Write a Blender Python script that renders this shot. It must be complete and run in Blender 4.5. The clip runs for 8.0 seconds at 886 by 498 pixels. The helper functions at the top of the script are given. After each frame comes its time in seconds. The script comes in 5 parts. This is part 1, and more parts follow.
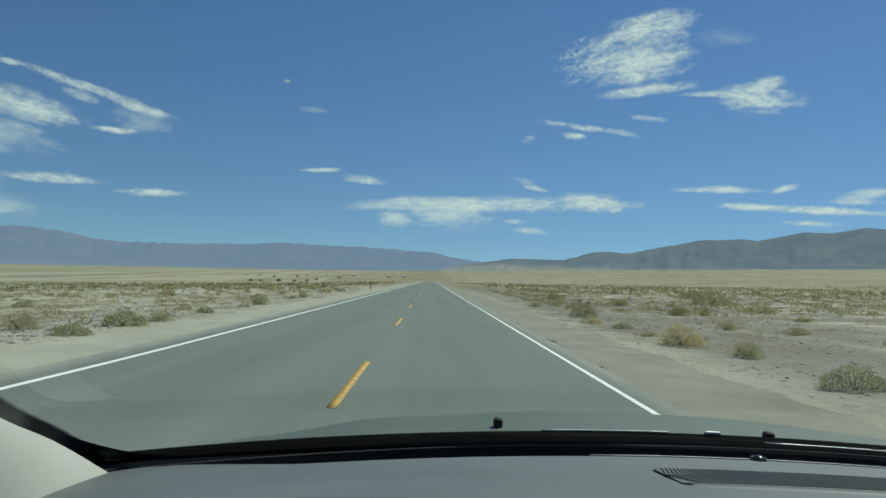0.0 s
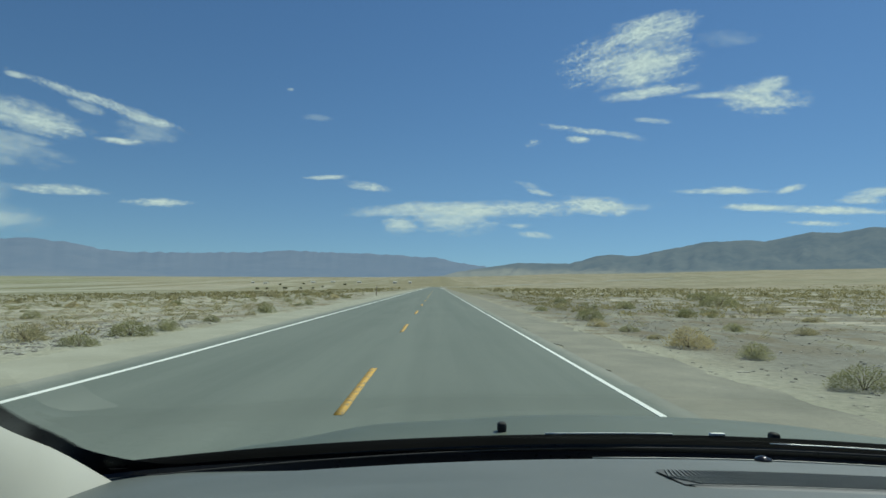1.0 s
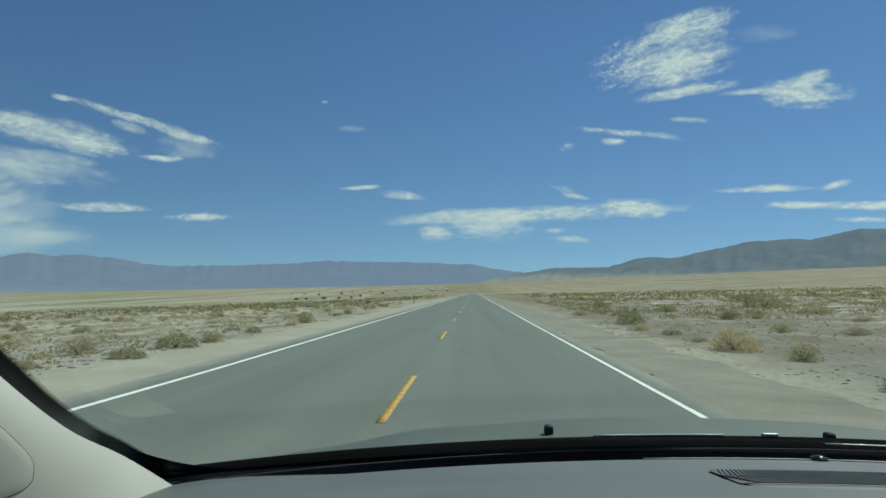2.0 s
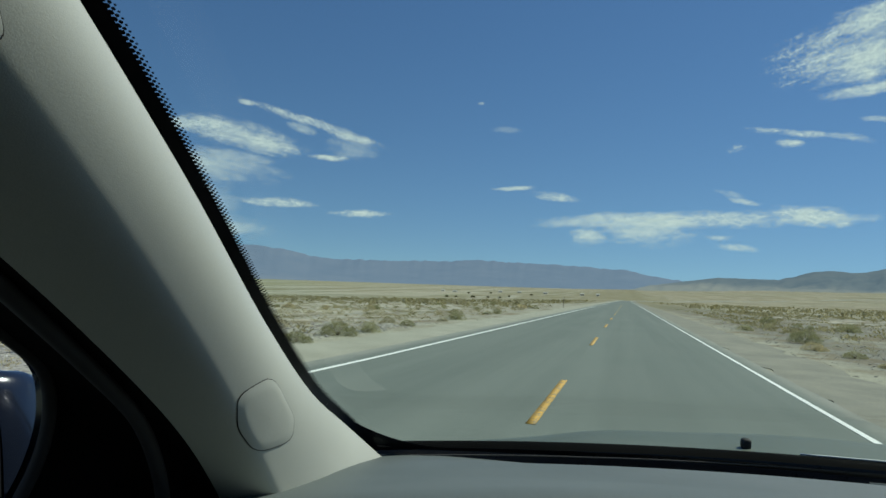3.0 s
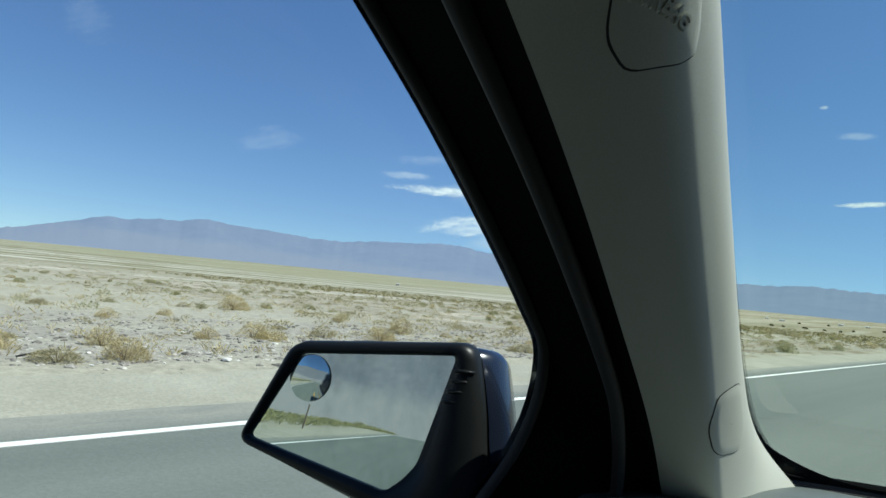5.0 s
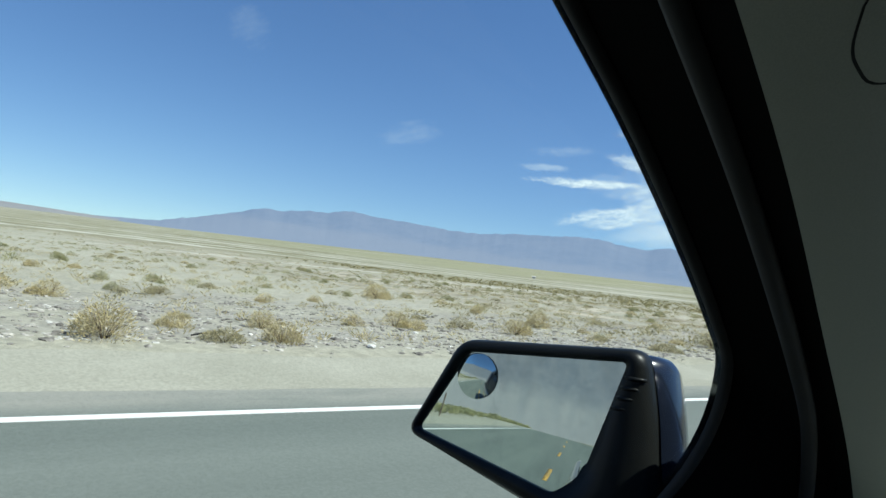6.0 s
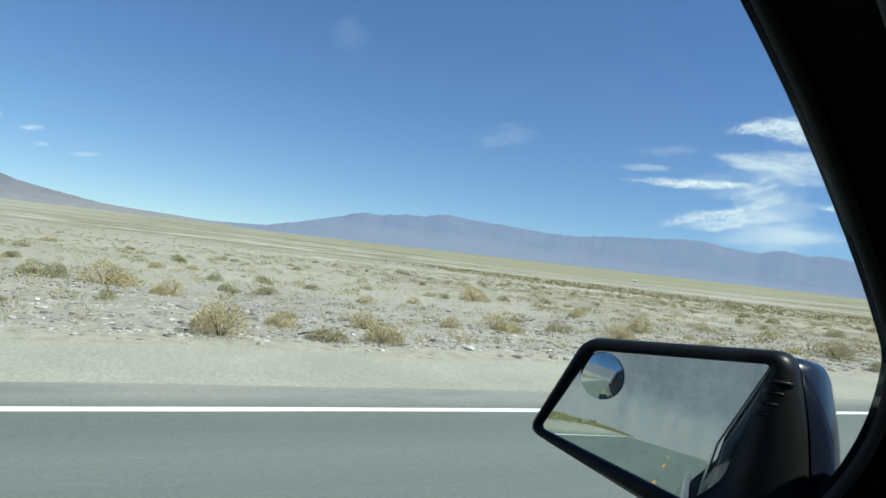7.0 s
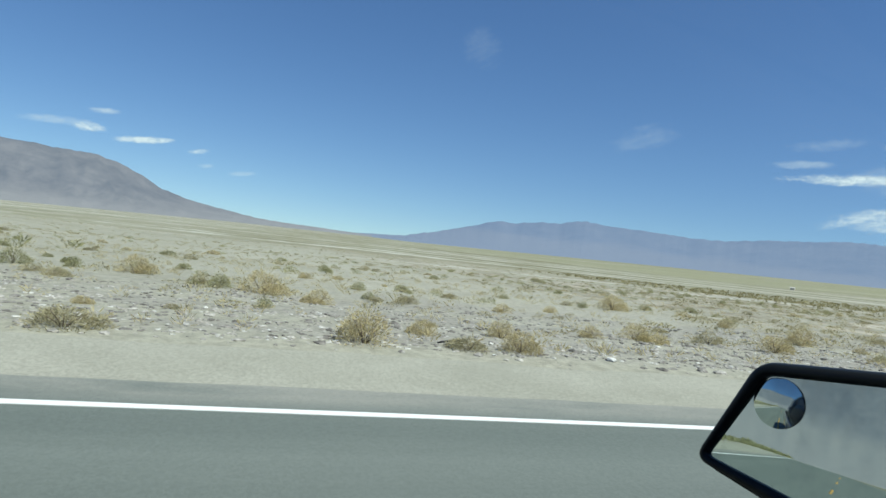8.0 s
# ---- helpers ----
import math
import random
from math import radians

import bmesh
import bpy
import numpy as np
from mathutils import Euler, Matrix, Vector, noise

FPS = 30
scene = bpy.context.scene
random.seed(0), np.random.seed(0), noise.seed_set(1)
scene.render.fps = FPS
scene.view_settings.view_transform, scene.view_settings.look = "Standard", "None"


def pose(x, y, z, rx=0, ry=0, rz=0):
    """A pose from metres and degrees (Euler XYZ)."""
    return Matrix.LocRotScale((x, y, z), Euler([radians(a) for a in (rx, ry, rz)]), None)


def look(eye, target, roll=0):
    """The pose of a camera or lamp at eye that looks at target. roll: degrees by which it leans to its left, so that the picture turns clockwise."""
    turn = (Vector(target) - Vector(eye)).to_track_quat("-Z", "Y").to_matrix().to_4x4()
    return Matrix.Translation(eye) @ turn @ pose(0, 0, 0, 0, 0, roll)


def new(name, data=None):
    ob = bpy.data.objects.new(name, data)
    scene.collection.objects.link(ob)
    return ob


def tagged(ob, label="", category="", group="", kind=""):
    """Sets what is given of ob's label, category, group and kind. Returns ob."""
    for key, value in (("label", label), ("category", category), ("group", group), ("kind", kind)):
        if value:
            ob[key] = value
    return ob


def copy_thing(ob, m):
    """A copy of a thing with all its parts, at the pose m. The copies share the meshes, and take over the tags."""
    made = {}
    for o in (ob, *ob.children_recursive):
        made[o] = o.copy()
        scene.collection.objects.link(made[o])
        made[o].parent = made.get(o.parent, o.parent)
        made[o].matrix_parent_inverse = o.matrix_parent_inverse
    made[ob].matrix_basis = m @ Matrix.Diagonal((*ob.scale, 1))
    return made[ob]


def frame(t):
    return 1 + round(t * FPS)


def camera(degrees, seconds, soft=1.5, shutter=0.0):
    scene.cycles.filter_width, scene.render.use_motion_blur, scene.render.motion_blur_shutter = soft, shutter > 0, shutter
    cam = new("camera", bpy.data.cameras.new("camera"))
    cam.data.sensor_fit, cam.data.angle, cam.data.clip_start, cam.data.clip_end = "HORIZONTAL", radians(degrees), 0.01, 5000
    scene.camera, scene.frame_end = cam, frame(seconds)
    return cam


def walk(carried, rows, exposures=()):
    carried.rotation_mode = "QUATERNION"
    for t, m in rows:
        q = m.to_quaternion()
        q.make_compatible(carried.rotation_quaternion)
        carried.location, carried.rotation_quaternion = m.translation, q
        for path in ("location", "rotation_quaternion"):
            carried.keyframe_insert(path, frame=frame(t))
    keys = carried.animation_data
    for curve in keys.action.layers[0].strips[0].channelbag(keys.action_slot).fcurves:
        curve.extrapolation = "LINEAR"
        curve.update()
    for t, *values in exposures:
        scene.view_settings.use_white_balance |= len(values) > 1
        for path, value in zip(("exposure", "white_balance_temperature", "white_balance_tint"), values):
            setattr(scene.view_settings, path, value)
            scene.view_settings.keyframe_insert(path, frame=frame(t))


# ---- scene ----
# ---------------------------------------------------------------- camera
cam = camera(67.82, 8.0, soft=1.55)
walk(cam, [
    (0.0, look((0.109, 0.091, 1.427), (0.264, 10.078, 1.901), 3.02)),
    (0.5, look((0.102, 0.085, 1.427), (-0.007, 10.069, 1.997), 3.50)),
    (1.0, look((0.116, 0.090, 1.426), (0.187, 10.075, 1.979), 2.18)),
    (1.2, look((0.117, 0.092, 1.421), (0.117, 10.078, 1.949), 1.76)),
    (2.3, look((0.089, 0.073, 1.422), (-0.792, 10.012, 2.085), 1.65)),
    (2.5, look((0.071, 0.069, 1.417), (-1.253, 9.963, 2.016), 2.71)),
    (3.0, look((0.042, 0.046, 1.411), (-2.674, 9.653, 1.974), 3.95)),
    (3.5, look((0.016, 0.018, 1.413), (-3.943, 9.191, 1.827), 5.36)),
    (4.0, look((-0.022, -0.007, 1.425), (-5.310, 8.460, 2.019), 6.58)),
    (4.5, look((-0.045, -0.024, 1.413), (-6.062, 7.944, 1.969), 6.33)),
    (5.0, look((-0.060, -0.038, 1.386), (-6.765, 7.373, 1.716), 7.51)),
    (5.2, look((-0.068, -0.046, 1.383), (-7.127, 7.035, 1.598), 7.73)),
    (6.3, look((-0.084, -0.071, 1.394), (-8.456, 5.398, 1.366), 8.05)),
    (6.5, look((-0.094, -0.066, 1.385), (-8.658, 5.097, 1.412), 7.62)),
    (7.0, look((-0.097, -0.085, 1.380), (-8.930, 4.598, 1.145), 8.20)),
    (7.5, look((-0.091, -0.104, 1.383), (-9.364, 3.633, 1.162), 8.29)),
    (8.0, look((-0.102, -0.109, 1.390), (-9.694, 2.691, 1.010), 7.02)),
], exposures=[(0.0, 0.01, 6150, 1), (3.0, 0.0, 6150, 1), (4.0, 0.25, 6150, 1), (5.0, 0.52, 6150, 1), (6.5, 0.57, 6150, 1), (8.0, 0.36, 6150, 1)])

# ---------------------------------------------------------------- light
SUN_AZ, SUN_EL = -51.0, 55.0      # degrees to the left (-: right) of the road's heading, and above the horizon
sun = new("sun", bpy.data.lights.new("sun", "SUN"))
sun.data.energy, sun.data.angle, sun.data.color = 4.6, radians(0.53), (1.0, 0.95, 0.87)
sun_way = Vector((-math.sin(radians(SUN_AZ)) * math.cos(radians(SUN_EL)),
                  math.cos(radians(SUN_AZ)) * math.cos(radians(SUN_EL)), math.sin(radians(SUN_EL))))
sun.matrix_world = look(sun_way * 50, (0, 0, 0))

world = bpy.data.worlds.new("desert_sky")
scene.world = world
world.use_nodes = True
wn, wl = world.node_tree.nodes, world.node_tree.links
sky = wn.new("ShaderNodeTexSky")
sky.sky_type, sky.sun_disc = "NISHITA", False
sky.sun_elevation, sky.sun_rotation = radians(SUN_EL), radians(-SUN_AZ)
sky.altitude, sky.air_density, sky.dust_density, sky.ozone_density = 0, 1.0, 0.05, 3.0
# the plain falls away to one side, so the sky's horizon lies a little lower
wco = wn.new("ShaderNodeTexCoord")
wadd = wn.new("ShaderNodeVectorMath")
wadd.operation, wadd.inputs[1].default_value = "ADD", (0, 0, 0.10)
wnorm = wn.new("ShaderNodeVectorMath")
wnorm.operation = "NORMALIZE"
wl.new(wco.outputs["Generated"], wadd.inputs[0])
wl.new(wadd.outputs[0], wnorm.inputs[0])
wl.new(wnorm.outputs[0], sky.inputs["Vector"])
deep = wn.new("ShaderNodeHueSaturation")
deep.inputs["Hue"].default_value, deep.inputs["Saturation"].default_value = 0.509, 1.14
wl.new(sky.outputs["Color"], deep.inputs["Color"])
wl.new(deep.outputs["Color"], wn["Background"].inputs["Color"])
wn["Background"].inputs["Strength"].default_value = 0.090


# ---------------------------------------------------------------- materials
def node_mat(name):
    m = bpy.data.materials.new(name)
    m.use_nodes = True
    return m, m.node_tree.nodes, m.node_tree.links, m.node_tree.nodes["Principled BSDF"]


def noise_node(n, l, coord, scale, detail=4.0, rough=0.55, stretch=None):
    tex = n.new("ShaderNodeTexNoise")
    tex.inputs["Scale"].default_value, tex.inputs["Detail"].default_value = scale, detail
    tex.inputs["Roughness"].default_value = rough
    if stretch:
        mp = n.new("ShaderNodeMapping")
        mp.inputs["Scale"].default_value = stretch
        l.new(coord, mp.inputs["Vector"])
        coord = mp.outputs["Vector"]
    l.new(coord, tex.inputs["Vector"])
    return tex.outputs["Fac"]


def ramp(n, l, fac, lo, hi, smooth=True):
    r = n.new("ShaderNodeMapRange")
    r.interpolation_type = "SMOOTHSTEP" if smooth else "LINEAR"
    r.inputs["From Min"].default_value, r.inputs["From Max"].default_value = lo, hi
    l.new(fac, r.inputs["Value"])
    return r.outputs["Result"]


def math_node(n, l, op, a, b):
    m = n.new("ShaderNodeMath")
    m.operation = op
    for i, v in enumerate((a, b)):
        if isinstance(v, (int, float)):
            m.inputs[i].default_value = v
        else:
            l.new(v, m.inputs[i])
    return m.outputs[0]


def mix_col(n, l, fac, a, b, blend="MIX"):
    m = n.new("ShaderNodeMix")
    m.data_type, m.blend_type = "RGBA", blend
    if isinstance(fac, (int, float)):
        m.inputs[0].default_value = fac
    else:
        l.new(fac, m.inputs[0])
    for i, v in ((6, a), (7, b)):
        if isinstance(v, tuple):
            m.inputs[i].default_value = (*v, 1)
        else:
            l.new(v, m.inputs[i])
    return m.outputs[2]


def bump(n, l, p, height, strength, distance):
    b = n.new("ShaderNodeBump")
    b.inputs["Strength"].default_value, b.inputs["Distance"].default_value = strength, distance
    l.new(height, b.inputs["Height"])
    l.new(b.outputs["Normal"], p.inputs["Normal"])


def surface(name, c1, c2, rough=0.6, scale=3.0, grain=120.0, grain_amount=0.12, relief=0.0, metal=0.0, coat=0.0, spec=0.5):
    """Two tones over a broad noise, a fine grain on top and, where asked, a fine relief."""
    m, n, l, p = node_mat(name)
    co = n.new("ShaderNodeTexCoord").outputs["Object"]
    broad = ramp(n, l, noise_node(n, l, co, scale), 0.3, 0.7)
    fine = noise_node(n, l, co, grain, 3.0)
    col = mix_col(n, l, broad, c1, c2)
    col = mix_col(n, l, grain_amount, col, mix_col(n, l, ramp(n, l, fine, 0.3, 0.7), (0, 0, 0), (1, 1, 1)), "OVERLAY")
    l.new(col, p.inputs["Base Color"])
    rg = n.new("ShaderNodeMapRange")
    rg.inputs["To Min"].default_value, rg.inputs["To Max"].default_value = max(rough - 0.08, 0.02), min(rough + 0.08, 1)
    l.new(fine, rg.inputs["Value"])
    l.new(rg.outputs["Result"], p.inputs["Roughness"])
    p.inputs["Metallic"].default_value, p.inputs["Coat Weight"].default_value = metal, coat
    p.inputs["Specular IOR Level"].default_value = spec
    if relief:
        bump(n, l, p, fine, 0.6, relief)
    return m


def ground_material():
    m, n, l, p = node_mat("desert_ground")
    pos = n.new("ShaderNodeNewGeometry").outputs["Position"]
    sep = n.new("ShaderNodeSeparateXYZ")
    l.new(pos, sep.inputs[0])
    X, Y = sep.outputs["X"], sep.outputs["Y"]
    broad = ramp(n, l, noise_node(n, l, pos, 0.05, 6.0, 0.6), 0.35, 0.65)
    mid = ramp(n, l, noise_node(n, l, pos, 0.45, 6.0, 0.65), 0.35, 0.68)
    fine = noise_node(n, l, pos, 6.0, 6.0, 0.7)
    col = mix_col(n, l, broad, (0.325, 0.315, 0.243), (0.382, 0.367, 0.292))
    col = mix_col(n, l, math_node(n, l, "MULTIPLY", mid, 0.4), col, (0.29, 0.27, 0.205))
    # grey stony wash beside the shoulder
    stony = math_node(n, l, "MULTIPLY", ramp(n, l, X, -6.6, -8.0), ramp(n, l, X, -22.0, -10.0))
    stony = math_node(n, l, "MULTIPLY", stony, ramp(n, l, noise_node(n, l, pos, 0.5, 5.0, 0.6, (1.2, 0.35, 1.0)), 0.38, 0.6))
    col = mix_col(n, l, math_node(n, l, "MULTIPLY", stony, 0.6), col, (0.268, 0.254, 0.226))
    wash = math_node(n, l, "MULTIPLY", ramp(n, l, X, 4.8, 7.5), ramp(n, l, noise_node(n, l, pos, 0.22, 6.0, 0.68, (1.0, 0.45, 1.0)), 0.22, 0.55))
    col = mix_col(n, l, math_node(n, l, "MULTIPLY", wash, 0.95), col, (0.20, 0.19, 0.16))
    # brown litter and low dead growth between the bushes
    litter = math_node(n, l, "MULTIPLY", math_node(n, l, "MAXIMUM", ramp(n, l, X, 8.0, 16.0), ramp(n, l, Y, 9.0, 24.0)),
                       ramp(n, l, noise_node(n, l, pos, 0.55, 7.0, 0.75, (1.0, 0.6, 1.0)), 0.46, 0.60))
    col = mix_col(n, l, math_node(n, l, "MULTIPLY", litter, 0.7), col, (0.168, 0.128, 0.075))
    # cream silt between the bushes ahead
    silt = math_node(n, l, "MULTIPLY", math_node(n, l, "MULTIPLY", ramp(n, l, Y, 10.0, 26.0), math_node(n, l, "MAXIMUM", ramp(n, l, X, -7.5, -9.5), ramp(n, l, X, 12.0, 20.0))),
                     ramp(n, l, noise_node(n, l, pos, 0.30, 6.0, 0.66, (0.7, 1.2, 1.0)), 0.50, 0.60))
    col = mix_col(n, l, math_node(n, l, "MULTIPLY", silt, 0.75), col, (0.47, 0.425, 0.335))
    # far scrub and pale salt, drawn out in bands along the valley
    dist = n.new("ShaderNodeVectorMath")
    dist.operation = "LENGTH"
    l.new(pos, dist.inputs[0])
    D = dist.outputs["Value"]
    # broad tongues of dark gravel and pale sand on the far slopes
    east = math_node(n, l, "SUBTRACT", 1.0, math_node(n, l, "MULTIPLY", ramp(n, l, X, 15.0, 60.0), 0.45))
    tongue = math_node(n, l, "MULTIPLY", math_node(n, l, "MULTIPLY", east, ramp(n, l, D, 110.0, 320.0)), ramp(n, l, noise_node(n, l, pos, 0.0048, 8.0, 0.62), 0.45, 0.55))
    col = mix_col(n, l, math_node(n, l, "MULTIPLY", tongue, 0.72), col, (0.19, 0.182, 0.11))
    scrub = math_node(n, l, "MULTIPLY", math_node(n, l, "MULTIPLY", east, ramp(n, l, D, 60.0, 260.0)),
                      ramp(n, l, noise_node(n, l, pos, 0.02, 7.0, 0.72, (1.6, 0.45, 1.0)), 0.36, 0.56))
    col = mix_col(n, l, math_node(n, l, "MULTIPLY", scrub, 0.75), col, (0.185, 0.175, 0.095))
    cream = math_node(n, l, "MULTIPLY", math_node(n, l, "MULTIPLY", ramp(n, l, X, 10.0, 40.0), ramp(n, l, D, 70.0, 130.0)),
                      ramp(n, l, noise_node(n, l, pos, 0.045, 7.0, 0.72, (0.3, 1.0, 1.0)), 0.42, 0.58))
    col = mix_col(n, l, math_node(n, l, "MULTIPLY", cream, 0.5), col, (0.45, 0.415, 0.30))
    dim = math_node(n, l, "MULTIPLY", ramp(n, l, D, 90.0, 180.0), ramp(n, l, noise_node(n, l, pos, 0.028, 7.0, 0.72, (0.5, 0.5, 1.0)), 0.53, 0.64))
    col = mix_col(n, l, math_node(n, l, "MULTIPLY", dim, 0.6), col, (0.17, 0.155, 0.088))
    speck = math_node(n, l, "MULTIPLY", math_node(n, l, "MULTIPLY", math_node(n, l, "MAXIMUM", ramp(n, l, X, 8.0, 30.0), ramp(n, l, Y, 60.0, 140.0)), ramp(n, l, D, 80.0, 150.0)),
                      ramp(n, l, noise_node(n, l, pos, 0.10, 7.0, 0.72, (0.55, 0.07, 1.0)), 0.46, 0.56))
    col = mix_col(n, l, math_node(n, l, "MULTIPLY", speck, 0.62), col, (0.17, 0.157, 0.09))
    salt = math_node(n, l, "MULTIPLY", ramp(n, l, X, -110.0, -240.0),
                     ramp(n, l, noise_node(n, l, pos, 0.010, 5.0, 0.55, (1.6, 0.10, 1.0)), 0.50, 0.54))
    col = mix_col(n, l, math_node(n, l, "MULTIPLY", salt, math_node(n, l, "ADD", 0.45, math_node(n, l, "MULTIPLY", ramp(n, l, Y, 700.0, 0.0), 0.45))), col, (0.47, 0.455, 0.385))
    crust = math_node(n, l, "MULTIPLY", ramp(n, l, X, -34.0, -80.0), ramp(n, l, noise_node(n, l, pos, 0.05, 5.0, 0.6, (1.6, 0.09, 1.0)), 0.56, 0.60))
    col = mix_col(n, l, math_node(n, l, "MULTIPLY", crust, 0.5), col, (0.47, 0.46, 0.39))
    grassy = math_node(n, l, "MULTIPLY", ramp(n, l, X, -40.0, -90.0), ramp(n, l, noise_node(n, l, pos, 0.036, 5.0, 0.62, (1.4, 0.12, 0.4)), 0.53, 0.60))
    col = mix_col(n, l, math_node(n, l, "MULTIPLY", grassy, 0.65), col, (0.245, 0.243, 0.145))
    olive = math_node(n, l, "MULTIPLY", math_node(n, l, "MULTIPLY", ramp(n, l, X, -420.0, -900.0), ramp(n, l, Y, 0.0, 600.0)),
                      ramp(n, l, noise_node(n, l, pos, 0.003, 5.0, 0.6, (1.5, 0.35, 1.0)), 0.40, 0.50))
    col = mix_col(n, l, math_node(n, l, "MULTIPLY", olive, 0.75), col, (0.26, 0.257, 0.155))
    # ruddy tan flats ahead, either side of the road's far end
    ahead = math_node(n, l, "MULTIPLY", ramp(n, l, math_node(n, l, "ADD", X, math_node(n, l, "MULTIPLY", Y, 0.55)), 0.0, 120.0), ramp(n, l, Y, 110.0, 300.0))
    ahead = math_node(n, l, "MULTIPLY", ahead, ramp(n, l, noise_node(n, l, pos, 0.012, 6.0, 0.65, (0.35, 1.3, 1.0)), 0.36, 0.60))
    col = mix_col(n, l, math_node(n, l, "MULTIPLY", ahead, 0.4), col, (0.345, 0.275, 0.188))
    col = mix_col(n, l, 0.25, col, mix_col(n, l, ramp(n, l, fine, 0.3, 0.7), (0.1, 0.1, 0.1), (0.9, 0.9, 0.9)), "OVERLAY")
    l.new(col, p.inputs["Base Color"])
    p.inputs["Roughness"].default_value, p.inputs["Specular IOR Level"].default_value = 0.95, 0.1
    bump(n, l, p, fine, 0.8, 0.04)
    return m


def asphalt_material():
    m, n, l, p = node_mat("worn_asphalt")
    pos = n.new("ShaderNodeNewGeometry").outputs["Position"]
    sep = n.new("ShaderNodeSeparateXYZ")
    l.new(pos, sep.inputs[0])
    streak = ramp(n, l, noise_node(n, l, pos, 1.0, 5.0, 0.6, (1.3, 0.03, 1.0)), 0.3, 0.7)
    patch = ramp(n, l, noise_node(n, l, pos, 0.35, 5.0, 0.6, (1.0, 0.4, 1.0)), 0.3, 0.7)
    fine = noise_node(n, l, pos, 45.0, 4.0, 0.7)
    col = mix_col(n, l, streak, (0.124, 0.142, 0.125), (0.156, 0.175, 0.154))
    col = mix_col(n, l, math_node(n, l, "MULTIPLY", patch, 0.35), col, (0.18, 0.194, 0.171))
    # blown sand along both edges
    off = math_node(n, l, "ABSOLUTE", math_node(n, l, "ADD", sep.outputs["X"], 0.85), 0.0)
    sand = math_node(n, l, "MULTIPLY", ramp(n, l, off, 3.58, 4.0), ramp(n, l, noise_node(n, l, pos, 1.6, 6.0, 0.7, (1.0, 0.3, 1.0)), 0.15, 0.60))
    col = mix_col(n, l, math_node(n, l, "MULTIPLY", sand, 0.8), col, (0.29, 0.282, 0.24))
    # darker wheel and oil track along the middle of each lane
    lane = math_node(n, l, "ABSOLUTE", math_node(n, l, "SUBTRACT", math_node(n, l, "ABSOLUTE", math_node(n, l, "ADD", sep.outputs["X"], 0.85), 0.0), 1.85), 0.0)
    col = mix_col(n, l, math_node(n, l, "MULTIPLY", ramp(n, l, lane, 0.75, 0.15), 0.3), col, (0.124, 0.142, 0.126))
    col = mix_col(n, l, 0.12, col, mix_col(n, l, ramp(n, l, fine, 0.3, 0.7), (0.1, 0.1, 0.1), (0.9, 0.9, 0.9)), "OVERLAY")
    l.new(col, p.inputs["Base Color"])
    p.inputs["Roughness"].default_value, p.inputs["Specular IOR Level"].default_value = 0.85, 0.25
    bump(n, l, p, fine, 0.3, 0.004)
    return m


def paint_material(name, col, wear, hole):
    """Road paint, chipped so that the grey asphalt shows."""
    m, n, l, p = node_mat(name)
    pos = n.new("ShaderNodeNewGeometry").outputs["Position"]
    chips = ramp(n, l, noise_node(n, l, pos, 14.0, 6.0, 0.7), wear, wear + 0.12)
    l.new(mix_col(n, l, chips, hole, col), p.inputs["Base Color"])
    p.inputs["Roughness"].default_value = 0.7
    return m


def shrub_material(name, c1, c2):
    m, n, l, p = node_mat(name)
    geo, info = n.new("ShaderNodeNewGeometry"), n.new("ShaderNodeObjectInfo")
    clump = ramp(n, l, noise_node(n, l, geo.outputs["Position"], 0.35, 3.0), 0.35, 0.65)
    v = math_node(n, l, "ADD", math_node(n, l, "MULTIPLY", geo.outputs["Random Per Island"], 0.45),
                  math_node(n, l, "ADD", math_node(n, l, "MULTIPLY", info.outputs["Random"], 0.25), math_node(n, l, "MULTIPLY", clump, 0.3)))
    l.new(mix_col(n, l, v, c1, c2), p.inputs["Base Color"])
    p.inputs["Roughness"].default_value, p.inputs["Specular IOR Level"].default_value = 0.9, 0.1
    # thin leaves let part of the light through
    tl, mx = n.new("ShaderNodeBsdfTranslucent"), n.new("ShaderNodeMixShader")
    l.new(mix_col(n, l, v, c1, c2), tl.inputs["Color"])
    mx.inputs[0].default_value = 0.4
    l.new(p.outputs[0], mx.inputs[1])
    l.new(tl.outputs[0], mx.inputs[2])
    l.new(mx.outputs[0], n["Material Output"].inputs["Surface"])
    return m


